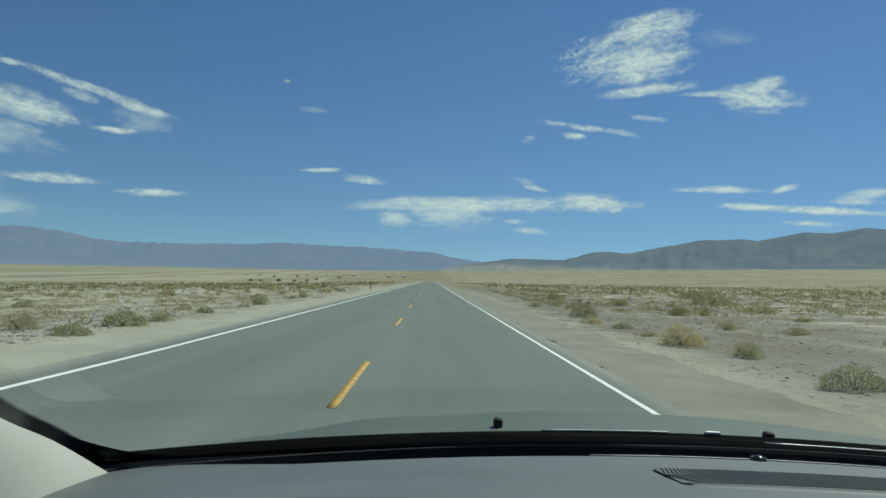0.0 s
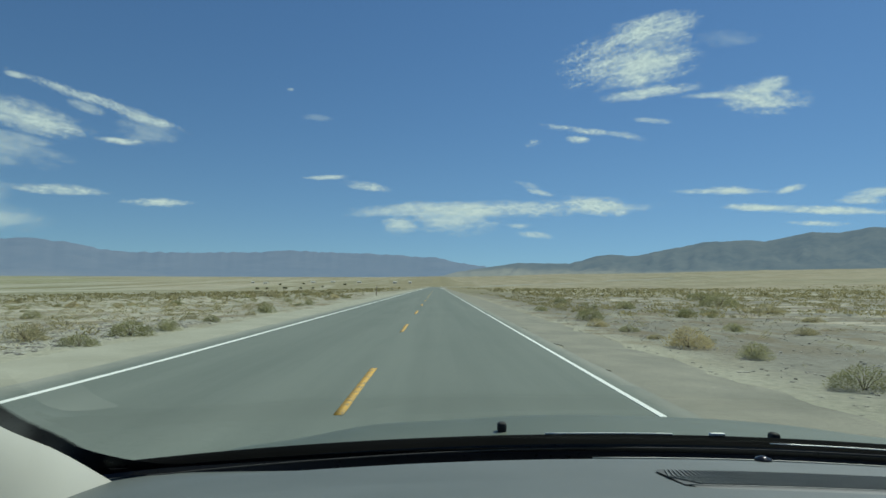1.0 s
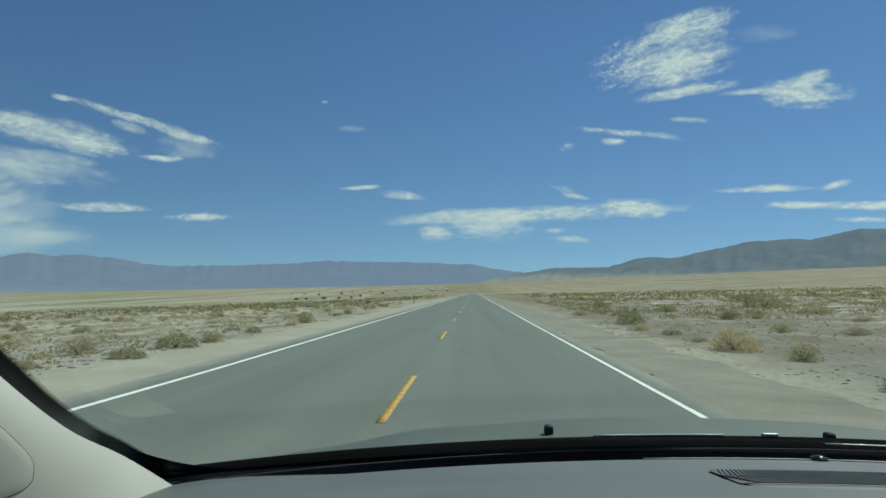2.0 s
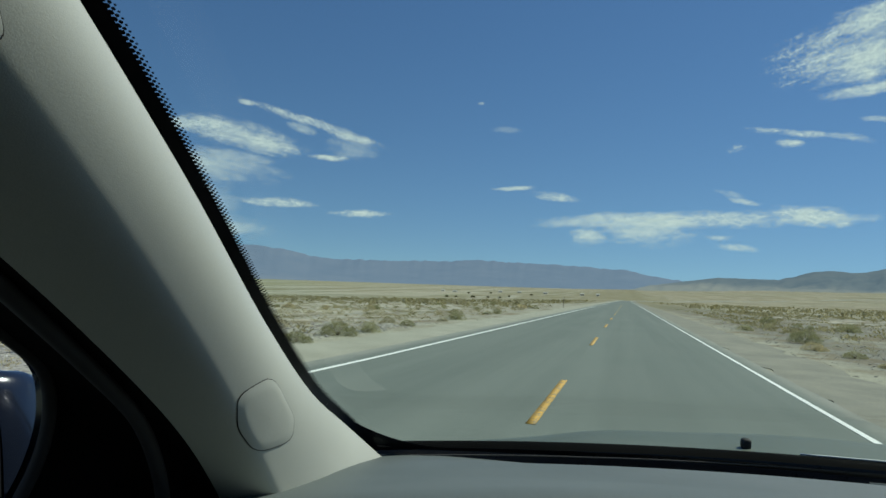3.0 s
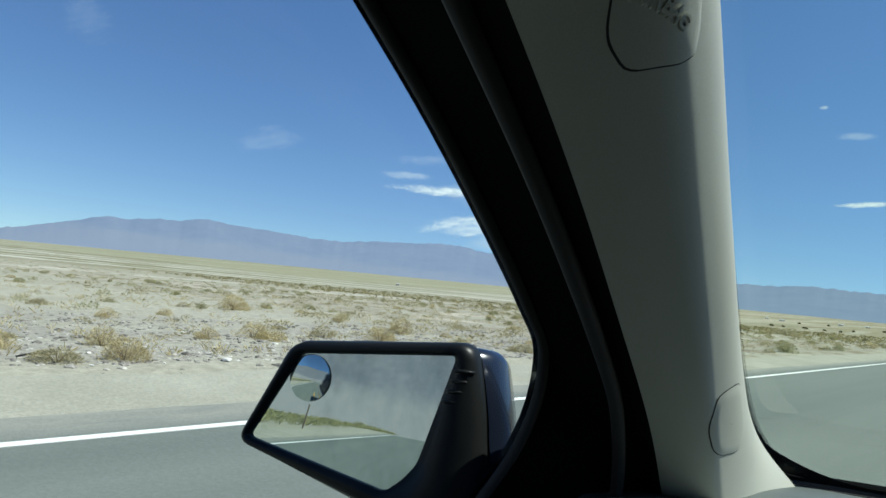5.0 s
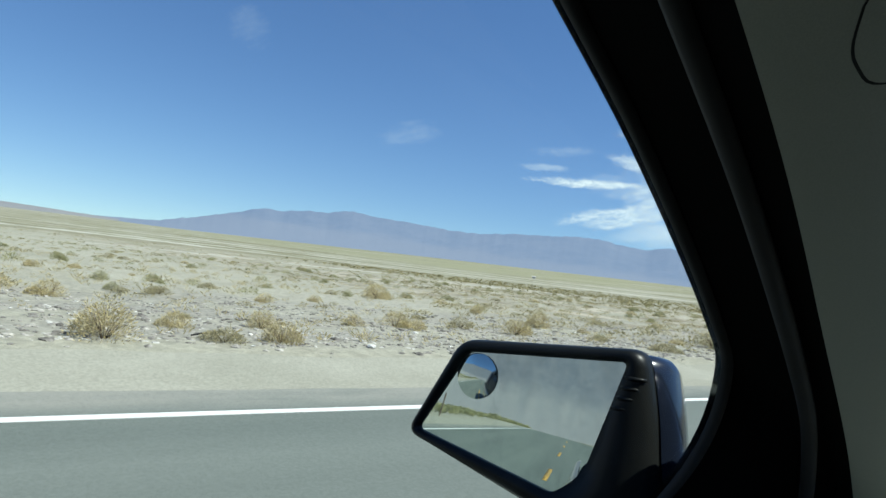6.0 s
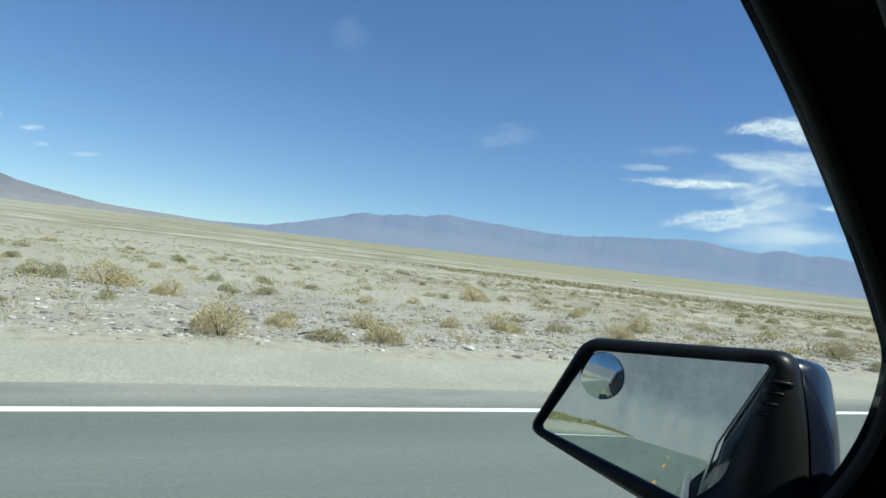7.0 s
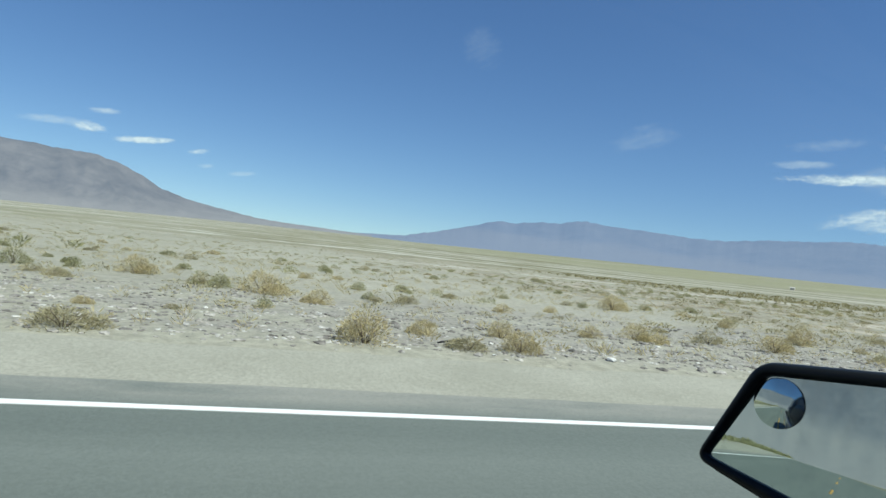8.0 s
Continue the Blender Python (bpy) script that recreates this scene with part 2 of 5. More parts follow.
def mountain_material(name, c1, c2, fan, haze, glow, fan_top, fan_rise=45.0):
    """Bare far rock with pale fans at its foot, distance haze painted as emission."""
    m, n, l, p = node_mat(name)
    pos = n.new("ShaderNodeNewGeometry").outputs["Position"]
    sep = n.new("ShaderNodeSeparateXYZ")
    l.new(pos, sep.inputs[0])
    rock = math_node(n, l, "ADD", math_node(n, l, "MULTIPLY", noise_node(n, l, pos, 0.0075, 9.0, 0.68), 0.6), math_node(n, l, "MULTIPLY", noise_node(n, l, pos, 0.035, 6.0, 0.7), 0.4))
    rock = ramp(n, l, rock, 0.34, 0.66)
    col = mix_col(n, l, rock, c1, c2)
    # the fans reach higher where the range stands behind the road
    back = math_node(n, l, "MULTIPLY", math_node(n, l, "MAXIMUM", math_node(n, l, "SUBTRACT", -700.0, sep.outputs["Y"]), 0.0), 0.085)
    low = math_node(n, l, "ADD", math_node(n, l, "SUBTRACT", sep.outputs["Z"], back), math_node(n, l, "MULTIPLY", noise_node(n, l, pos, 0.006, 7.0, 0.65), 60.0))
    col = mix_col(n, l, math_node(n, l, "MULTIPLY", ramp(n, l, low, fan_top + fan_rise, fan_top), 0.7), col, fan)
    l.new(col, p.inputs["Base Color"])
    p.inputs["Roughness"].default_value, p.inputs["Specular IOR Level"].default_value = 1.0, 0.0
    # blue emission over the whole range stands in for the air's haze
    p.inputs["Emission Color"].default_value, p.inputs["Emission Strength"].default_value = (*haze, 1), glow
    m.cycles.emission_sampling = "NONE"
    return m


def cloud_material():
    """Vapour frayed and curdled by noise within soft bank outlines; sunlight painted as emission."""
    m, n, l, p = node_mat("cloud_vapour")
    n.remove(p)

    def read(name, out):
        at = n.new("ShaderNodeAttribute")
        at.attribute_name = name
        return at.outputs[out]
    co = read("bank", "Vector")
    wisp = math_node(n, l, "SUBTRACT", noise_node(n, l, co, 1.0, 3.0, 0.5, (0.35, 1.3, 1.0)), 0.5)
    fray = math_node(n, l, "SUBTRACT", noise_node(n, l, co, 1.0, 7.0, 0.58, (1.15, 2.5, 1.0)), 0.5)
    curd = math_node(n, l, "SUBTRACT", noise_node(n, l, co, 1.0, 5.0, 0.55, (3.4, 5.0, 1.0)), 0.5)
    edge = math_node(n, l, "ADD", read("vapour", "Fac"), math_node(n, l, "MULTIPLY", wisp, 2.8))
    edge = math_node(n, l, "ADD", edge, math_node(n, l, "MULTIPLY", fray, 1.9))
    edge = math_node(n, l, "ADD", edge, math_node(n, l, "MULTIPLY", math_node(n, l, "MULTIPLY", curd, read("curdle", "Fac")), 2.4))
    dens = math_node(n, l, "MULTIPLY", ramp(n, l, edge, -0.55, 1.5), read("body", "Fac"))
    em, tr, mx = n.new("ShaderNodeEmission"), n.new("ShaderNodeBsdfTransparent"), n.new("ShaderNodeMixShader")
    # lighter and shaded tones of the vapour put into the glow by noise
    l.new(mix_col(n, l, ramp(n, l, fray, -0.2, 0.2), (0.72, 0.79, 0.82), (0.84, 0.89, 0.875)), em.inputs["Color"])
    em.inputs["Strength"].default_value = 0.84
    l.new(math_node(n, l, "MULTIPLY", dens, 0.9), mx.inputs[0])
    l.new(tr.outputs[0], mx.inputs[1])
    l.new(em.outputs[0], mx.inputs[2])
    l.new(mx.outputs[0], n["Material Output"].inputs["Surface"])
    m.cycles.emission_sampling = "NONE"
    return m


def pane_material(name, tint, gloss):
    """Thin car glass: clear, faintly tinted, with the gloss of its two faces."""
    m, n, l, p = node_mat(name)
    n.remove(p)
    lw = n.new("ShaderNodeLayerWeight")
    lw.inputs["Blend"].default_value = 0.5
    face = math_node(n, l, "POWER", lw.outputs["Facing"], 5.0)
    gain = math_node(n, l, "ADD", math_node(n, l, "MULTIPLY", face, 0.96), 0.04)
    tr, gl, mx = n.new("ShaderNodeBsdfTransparent"), n.new("ShaderNodeBsdfGlossy"), n.new("ShaderNodeMixShader")
    tr.inputs["Color"].default_value = (*tint, 1)
    gl.inputs["Roughness"].default_value = 0.0
    l.new(math_node(n, l, "MINIMUM", math_node(n, l, "MULTIPLY", gain, gloss), 1.0), mx.inputs[0])
    l.new(tr.outputs[0], mx.inputs[1])
    l.new(gl.outputs[0], mx.inputs[2])
    l.new(mx.outputs[0], n["Material Output"].inputs["Surface"])
    return m


M_GROUND, M_ASPHALT = ground_material(), asphalt_material()
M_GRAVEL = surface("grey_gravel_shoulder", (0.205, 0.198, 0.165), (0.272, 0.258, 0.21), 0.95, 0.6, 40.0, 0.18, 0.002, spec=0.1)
M_SHOULDER = surface("gravel_shoulder", (0.306, 0.298, 0.238), (0.356, 0.345, 0.28), 0.95, 0.7, 40.0, 0.14, 0.002, spec=0.1)
M_WHITE = paint_material("white_road_paint", (0.78, 0.78, 0.74), 0.22, (0.2, 0.2, 0.19))
M_YELLOW = paint_material("yellow_road_paint", (0.60, 0.34, 0.045), 0.40, (0.2, 0.18, 0.12))
M_TAN = shrub_material("dry_tan_shrub", (0.42, 0.355, 0.185), (0.64, 0.555, 0.33))
M_GREEN = shrub_material("olive_shrub", (0.235, 0.235, 0.11), (0.47, 0.45, 0.25))
M_GREY = shrub_material("grey_scrub", (0.30, 0.275, 0.155), (0.53, 0.475, 0.295))
M_SCRUB = shrub_material("brown_olive_scrub", (0.225, 0.202, 0.098), (0.45, 0.395, 0.215))
M_TREE = shrub_material("dark_tree_leaves", (0.11, 0.11, 0.055), (0.22, 0.205, 0.115))
M_TWIG = surface("dry_twig", (0.10, 0.075, 0.05), (0.16, 0.12, 0.08), 0.9)
M_STONE = surface("desert_stone", (0.11, 0.10, 0.088), (0.42, 0.395, 0.345), 0.9, 2.6, 20.0, 0.3, spec=0.2)
M_PALE = surface("chalky_stone", (0.40, 0.385, 0.34), (0.58, 0.56, 0.51), 0.9, 2.6, 20.0, 0.2, spec=0.2)
# last colour and strength: painted haze, a glow the bare rock lacks
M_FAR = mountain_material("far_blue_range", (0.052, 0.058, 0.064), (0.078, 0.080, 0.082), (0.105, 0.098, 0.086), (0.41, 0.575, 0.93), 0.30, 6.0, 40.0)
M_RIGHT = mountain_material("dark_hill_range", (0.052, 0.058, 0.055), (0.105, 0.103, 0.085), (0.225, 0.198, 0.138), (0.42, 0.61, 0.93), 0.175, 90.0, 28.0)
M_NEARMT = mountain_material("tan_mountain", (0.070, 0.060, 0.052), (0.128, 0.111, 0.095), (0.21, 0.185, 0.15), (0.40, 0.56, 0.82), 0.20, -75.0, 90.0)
M_CLOUD = cloud_material()
M_GLASS = pane_material("windshield_glass", (0.865, 0.93, 0.838), 0.34)
M_SIDEGLASS = pane_material("side_window_glass", (0.93, 0.96, 0.95), 0.35)
M_TINTED = pane_material("tinted_side_glass", (0.15, 0.165, 0.155), 1.2)
M_TRIM = surface("grey_beige_trim", (0.39, 0.405, 0.344), (0.425, 0.44, 0.372), 0.5, 4.0, 1300.0, 0.06, 0.00014)
M_DASH = surface("grey_dash_plastic", (0.080, 0.098, 0.088), (0.098, 0.117, 0.106), 0.6, 5.0, 700.0, 0.12, 0.0005)
M_GRILLE = surface("grey_grille_plastic", (0.05, 0.06, 0.054), (0.066, 0.076, 0.07), 0.7, 6.0, 500.0, 0.12)
M_BLACK = surface("black_door_trim", (0.004, 0.004, 0.004), (0.006, 0.006, 0.006), 0.9, 6.0, 300.0, 0.1, spec=0.02)
M_MIRRORBLACK = surface("black_mirror_plastic", (0.008, 0.009, 0.008), (0.014, 0.015, 0.014), 0.38, 6.0, 500.0, 0.12, spec=0.22)
M_SHELL = surface("blue_black_mirror_shell", (0.007, 0.010, 0.018), (0.011, 0.015, 0.026), 0.22, 5.0, 400.0, 0.08, metal=0.1, coat=0.4)
M_GLOSSBLACK = surface("gloss_black_plastic", (0.012, 0.012, 0.014), (0.02, 0.02, 0.022), 0.22, 6.0, 200.0, 0.08)
M_RUBBER = surface("black_rubber", (0.012, 0.012, 0.012), (0.022, 0.022, 0.022), 0.75, 8.0, 300.0, 0.1)
M_FRIT = surface("black_glass_border", (0.007, 0.007, 0.009), (0.011, 0.011, 0.013), 0.3, 8.0, 200.0, 0.05)
M_BLUE = surface("dark_blue_car_paint", (0.010, 0.021, 0.055), (0.014, 0.027, 0.066), 0.16, 3.0, 500.0, 0.06, metal=0.35, coat=1.0)
# grey-green hood tone, paler than the dark blue body
M_HOOD = surface("grey_green_hood_paint", (0.098, 0.114, 0.090), (0.135, 0.148, 0.120), 0.5, 2.0, 300.0, 0.1, spec=0.3)
M_LINER = surface("grey_headliner", (0.06, 0.06, 0.055), (0.08, 0.08, 0.072), 0.95, 5.0, 400.0, 0.15)
M_DARKCABIN = surface("dark_cabin_trim", (0.012, 0.012, 0.012), (0.02, 0.02, 0.02), 0.8, 4.0, 300.0, 0.1)


def mirror_material():
    """Silvered glass under a thin uneven film of dust and wiped smears."""
    m, n, l, p = node_mat("dusty_mirror_silver")
    p.inputs["Base Color"].default_value, p.inputs["Metallic"].default_value, p.inputs["Roughness"].default_value = (0.64, 0.72, 0.675, 1), 1.0, 0.0
    co = n.new("ShaderNodeTexCoord").outputs["Object"]
    dust, mx = n.new("ShaderNodeBsdfDiffuse"), n.new("ShaderNodeMixShader")
    dust.inputs["Color"].default_value = (0.46, 0.45, 0.40, 1)
    smear = ramp(n, l, noise_node(n, l, co, 16.0, 5.0, 0.65, (1.0, 1.0, 0.55)), 0.42, 0.72)
    speck = ramp(n, l, noise_node(n, l, co, 90.0, 4.0, 0.7), 0.52, 0.72)
    film = math_node(n, l, "ADD", math_node(n, l, "MULTIPLY", smear, 0.22), math_node(n, l, "MULTIPLY", speck, 0.08))
    l.new(math_node(n, l, "ADD", film, 0.04), mx.inputs[0])
    l.new(p.outputs[0], mx.inputs[1])
    l.new(dust.outputs[0], mx.inputs[2])
    l.new(mx.outputs[0], n["Material Output"].inputs["Surface"])
    return m


M_MIRROR = mirror_material()
M_CHROME = surface("bright_metal", (0.75, 0.75, 0.75), (0.8, 0.8, 0.8), 0.15, 4.0, 100.0, 0.05, metal=1.0)
M_POST = surface("brown_steel_post", (0.12, 0.085, 0.06), (0.20, 0.16, 0.12), 0.8, 6.0, 60.0, 0.3)
M_WALL = surface("pale_stucco", (0.62, 0.60, 0.55), (0.70, 0.68, 0.62), 0.9, 0.5, 4.0, 0.1)
M_PALEROOF = surface("pale_metal_roof", (0.42, 0.40, 0.36), (0.52, 0.50, 0.45), 0.8, 0.5, 4.0, 0.1)
M_WINDOWDARK = surface("dark_window_pane", (0.03, 0.035, 0.04), (0.05, 0.055, 0.06), 0.09)
# white of the post reflectors, also of the painted sun glints on the cowl
M_REFLECTOR_GLINT = surface("white_reflector_glint", (0.75, 0.75, 0.72), (0.8, 0.8, 0.78), 0.3)


# ---------------------------------------------------------------- mesh helpers
def link_mesh(name, verts, faces, material, parent=None, label="", smooth=True):
    me = bpy.data.meshes.new(name)
    me.from_pydata([tuple(v) for v in verts], [], faces)
    me.update()
    me.materials.append(material)
    if smooth:
        me.polygons.foreach_set("use_smooth", [True] * len(me.polygons))
    ob = new(name, me)
    ob.parent = parent
    if label:
        tagged(ob, label)
    return ob


def part(name, bm, material, parent, label="", smooth=True):
    bmesh.ops.recalc_face_normals(bm, faces=bm.faces)
    me = bpy.data.meshes.new(name)
    bm.to_mesh(me)
    bm.free()
    me.materials.append(material)
    if smooth:
        me.polygons.foreach_set("use_smooth", [True] * len(me.polygons))
    ob = new(name, me)
    ob.parent = parent
    if label:
        tagged(ob, label)
    return ob


def thing(name, label, category, group="", kind="", at=(0, 0, 0)):
    ob = new(name)
    ob.location = at
    return tagged(ob, label, category, group, kind)


def sheet(rows, thick=0.0):
    """A bmesh of quads through a grid of points, thickened on the side away from its normals."""
    bm = bmesh.new()
    vs = [[bm.verts.new(p) for p in r] for r in rows]
    for a, b in zip(vs, vs[1:]):
        for i in range(len(a) - 1):
            bm.faces.new((a[i], a[i + 1], b[i + 1], b[i]))
    if thick:
        bm.normal_update()
        bmesh.ops.solidify(bm, geom=bm.faces[:], thickness=thick)
    return bm


def box(bm, size, m, bevel=0.0, segments=2):
    r = bmesh.ops.create_cube(bm, size=1.0, matrix=m @ Matrix.Diagonal((*size, 1)))
    if bevel:
        es = list({e for v in r["verts"] for e in v.link_edges})
        bmesh.ops.bevel(bm, geom=es, offset=bevel, segments=segments, affect="EDGES", profile=0.5)
    return bm


def tube(bm, pts, radius, sides=8, taper=1.0):
    """A round bar along points."""
    pts = [Vector(p) for p in pts]
    rings = []
    for i, p in enumerate(pts):
        d = (pts[min(i + 1, len(pts) - 1)] - pts[max(i - 1, 0)]).normalized()
        a = d.orthogonal().normalized() if i == 0 else (a - d * a.dot(d)).normalized()
        b = d.cross(a)
        r = radius * (1 + (taper - 1) * i / max(len(pts) - 1, 1))
        rings.append([bm.verts.new(p + r * (math.cos(2 * math.pi * k / sides) * a + math.sin(2 * math.pi * k / sides) * b)) for k in range(sides)])
    for u, v in zip(rings, rings[1:]):
        for k in range(sides):
            bm.faces.new((u[k], u[(k + 1) % sides], v[(k + 1) % sides], v[k]))
    bm.faces.new(rings[0][::-1])
    bm.faces.new(rings[-1])
    return bm


def curve(points, n):
    """n points along a smooth line through the given ones."""
    c = np.array(points, float)
    c = np.vstack([2 * c[0] - c[1], c, 2 * c[-1] - c[-2]])
    out = []
    for u in np.linspace(0, len(c) - 3 - 1e-6, n):
        j = int(u)
        s, p = u - j, c[j:j + 4]
        out.append(0.5 * (2 * p[1] + (p[2] - p[0]) * s + (2 * p[0] - 5 * p[1] + 4 * p[2] - p[3]) * s ** 2
                          + (3 * p[1] - p[0] - 3 * p[2] + p[3]) * s ** 3))
    return np.array(out)


def fbm(x, y, z=0.0, octaves=5):
    return noise.fractal(Vector((x, y, z)), 0.9, 2.1, octaves)


# ---------------------------------------------------------------- ground
ROAD_L, ROAD_R = -4.99, 3.19          # the asphalt's edges
LINE_L, LINE_C, LINE_R = -4.39, -0.86, 2.74


def ground_z(x, y):
    z = 0.0
    if x < -7:
        # falls off beside the road, then runs out flatter over the valley floor
        z -= 0.031 * (-x - 7) + 7.0 * (1 - math.exp((x + 7) / 220))
    if x > 5.5:
        z += 0.035 * (x - 5.5) + (0.027 * (x - 150) if x > 150 else 0)
    if y > 650:
        z += 0.0185 * (y - 650)
    if y < -60:
        z += 0.018 * (y + 60)
    if x > 60 and y > 0:
        # low fans and swells towards the hills
        d = math.hypot(x, y)
        z += min(1.0, max(0.0, (d - 350) / 900)) * min(1.0, (x - 60) / 150) * 6 * (fbm(x * 0.0021, y * 0.0021, 6.0, 3) + 0.25)
    off = max(-6.2 - x, x - 5.0, 0.0)
    if off > 0:
        z += min(off / 6, 1) * 0.09 * fbm(x * 0.35, y * 0.35, 3.0) + min(off / 60, 1) * 0.35 * fbm(x * 0.04, y * 0.04, 8.0, 3)
    return z


def spread(near, far, step, grow):
    out, d = [0.0], step
    while out[-1] < far:
        out.append(out[-1] + d)
        if out[-1] > near:
            d *= grow
    return out


def build_ground():
    pos = spread(16, 3400, 0.55, 1.11)
    xs = sorted({round(v, 3) for v in ([-a - 5.9 for a in pos] + [a + 4.7 for a in pos] + [-3, 0, 2.5])})
    py = spread(22, 3400, 0.8, 1.10)
    ys = sorted({round(v, 3) for v in ([a for a in py] + [-a for a in py])})
    rows = [[(x, y, ground_z(x, y)) for x in xs] for y in ys]
    bm = sheet(rows)
    g = part("ground", bm, M_GROUND, None)
    tagged(g, "pale tan desert plain of sand, gravel and dry scrub", "ground", kind="structure")
    return ys


GROUND_YS = build_ground()


def road_bend(y):
    """Far ahead the road swings away to the right."""
    return 0.0009 * max(0.0, y - 430) ** 2


def sway(x, y):
    """The left edge was laid a little unevenly: it draws in by a hand's breadth ahead of the car."""
    if x > -4:
        return 0.0
    t = max(0.0, min(1.0, (y - 1.0) / 11.0))
    return -0.08 + 0.17 * t * t * (3 - 2 * t)


def strip(name, x0, x1, lift, material, label, category, edge=0.0, thick=0.06, ys=None, cols=2):
    rows = []
    for y in ys:
        if y > 1100:
            break
        bend = road_bend(y)
        w = edge * (fbm(y * 0.45, x0, 5.0) + 0.5 * fbm(y * 1.7, x1, 2.0))
        base = ground_z(0, y) if y < 430 else ground_z(bend, y) + 0.03
        rows.append([(bend + x0 + (x1 - x0) * i / cols + sway(x0 + (x1 - x0) * i / cols, y) + w * (1 if i == 0 else -1 if i == cols else 0), y, base + lift) for i in range(cols + 1)])
    ob = part(name, sheet(rows, thick), material, None, smooth=False)
    return tagged(ob, label, category, kind="structure")


fine_ys = sorted(set([v for v in GROUND_YS if not -40 < v < 90 and v > -700] + [round(-40 + 0.5 * i, 2) for i in range(260)] + [430 + 12 * i for i in range(56)]))
strip("road", ROAD_L, ROAD_R, 0.035, M_ASPHALT, "worn grey two-lane asphalt highway running straight", "road", 0.035, 0.08, fine_ys, 8)
strip("shoulder", -6.35, ROAD_L + 0.1, 0.016, M_SHOULDER, "smooth tan gravel shoulder beside the asphalt", "shoulder", 0.22, 0.05, fine_ys, 4)
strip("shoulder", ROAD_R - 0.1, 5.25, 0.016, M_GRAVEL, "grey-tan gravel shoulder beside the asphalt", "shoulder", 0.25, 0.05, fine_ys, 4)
for x in (LINE_L, LINE_R):
    strip("edge_line", x - 0.042, x + 0.042, 0.041, M_WHITE, "white painted edge line on grey asphalt", "road marking", 0.004, 0.005, fine_ys, 1)


def centre_dash(y):
    rows = []
    for i in range(9):
        w = 0.004 * fbm(y + i, 1.0, 4.0)
        yy = y + 3.9 * i / 8
        rows.append([(LINE_C - 0.052 + w, yy, ground_z(0, yy) + 0.041), (LINE_C + 0.052 - w, yy, ground_z(0, yy) + 0.041)])
    ob = part("centre_dash", sheet(rows, 0.005), M_YELLOW, None)
    tagged(ob, "yellow painted centre dash, worn, on grey asphalt", "road marking", "yellow dashes along the centre", "structure")


for k in range(-5, 16):
    centre_dash(7.05 + 12.2 * k)


# ---------------------------------------------------------------- mountains
def way(az, el=0.0):
    """Unit direction, az in degrees to the left of the road's heading."""
    a, e = radians(az), radians(el)
    return Vector((-math.sin(a) * math.cos(e), math.cos(a) * math.cos(e), math.sin(e)))


def mountain_range(name, label, crest, r0, r1, rough, material, seed, step=0.25, relief=0.16):
    """Crest: heights in degrees over the horizon at a few bearings; ridges and gullies run down from it to the plain."""
    az_k, el_k = [c[0] for c in crest], [c[1] for c in crest]
    n = int((az_k[-1] - az_k[0]) / step) + 1
    rows = []
    depth = 26
    for i in range(n):
        az = az_k[0] + (az_k[-1] - az_k[0]) * i / (n - 1)
        el = float(np.interp(az, az_k, el_k))
        end = min(1.0, (az - az_k[0]) / 3.0, (az_k[-1] - az) / 3.0)
        el += rough * end * (0.3 * fbm(az * 0.55, seed, 0.0, 4) + 0.6 * fbm(az * 1.9, seed, 4.0, 5))
        d = way(az)
        top = 1.4 + math.tan(radians(el)) * r1
        foot = ground_z(d.x * r0, d.y * r0) - 8
        row = []
        for k in range(depth + 3):
            s = min(k / depth, 1.0)
            r = r0 + (r1 - r0) * s + (k - depth) * 160 * (k > depth)
            tall = max(1.0, el - math.degrees(math.atan2(foot - 1.4, r1)))
            gully = (fbm(az * 1.1 + 0.5 * s, s * tall * 0.9, seed + 5, 3) + 0.1 * fbm(az * 2.6, s * tall * 2.0, seed + 9, 2)) * relief * math.sin(math.pi * s) * min(1.0, 3.0 / tall)
            h = foot + (top - foot) * (s ** 1.25 + gully * (1 if top > foot else 0))
            if k > depth:
                h = top - (top - foot) * 0.3 * (k - depth)
            row.append((d.x * r, d.y * r, h))
        rows.append(row)
    ob = part(name, sheet(rows), material, None)
    return tagged(ob, label, "mountains", kind="structure")


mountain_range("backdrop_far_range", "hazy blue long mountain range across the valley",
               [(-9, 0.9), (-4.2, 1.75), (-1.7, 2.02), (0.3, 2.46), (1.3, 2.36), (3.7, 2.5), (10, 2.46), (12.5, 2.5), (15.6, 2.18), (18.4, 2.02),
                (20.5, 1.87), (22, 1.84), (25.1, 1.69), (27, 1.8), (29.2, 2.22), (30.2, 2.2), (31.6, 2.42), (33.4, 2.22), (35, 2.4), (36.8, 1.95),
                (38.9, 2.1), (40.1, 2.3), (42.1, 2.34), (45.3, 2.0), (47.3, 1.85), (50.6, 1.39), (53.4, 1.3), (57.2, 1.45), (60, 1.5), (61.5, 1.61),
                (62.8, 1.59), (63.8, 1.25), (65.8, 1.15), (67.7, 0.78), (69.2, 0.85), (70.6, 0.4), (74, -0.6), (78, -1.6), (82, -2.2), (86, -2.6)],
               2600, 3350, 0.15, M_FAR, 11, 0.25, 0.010)
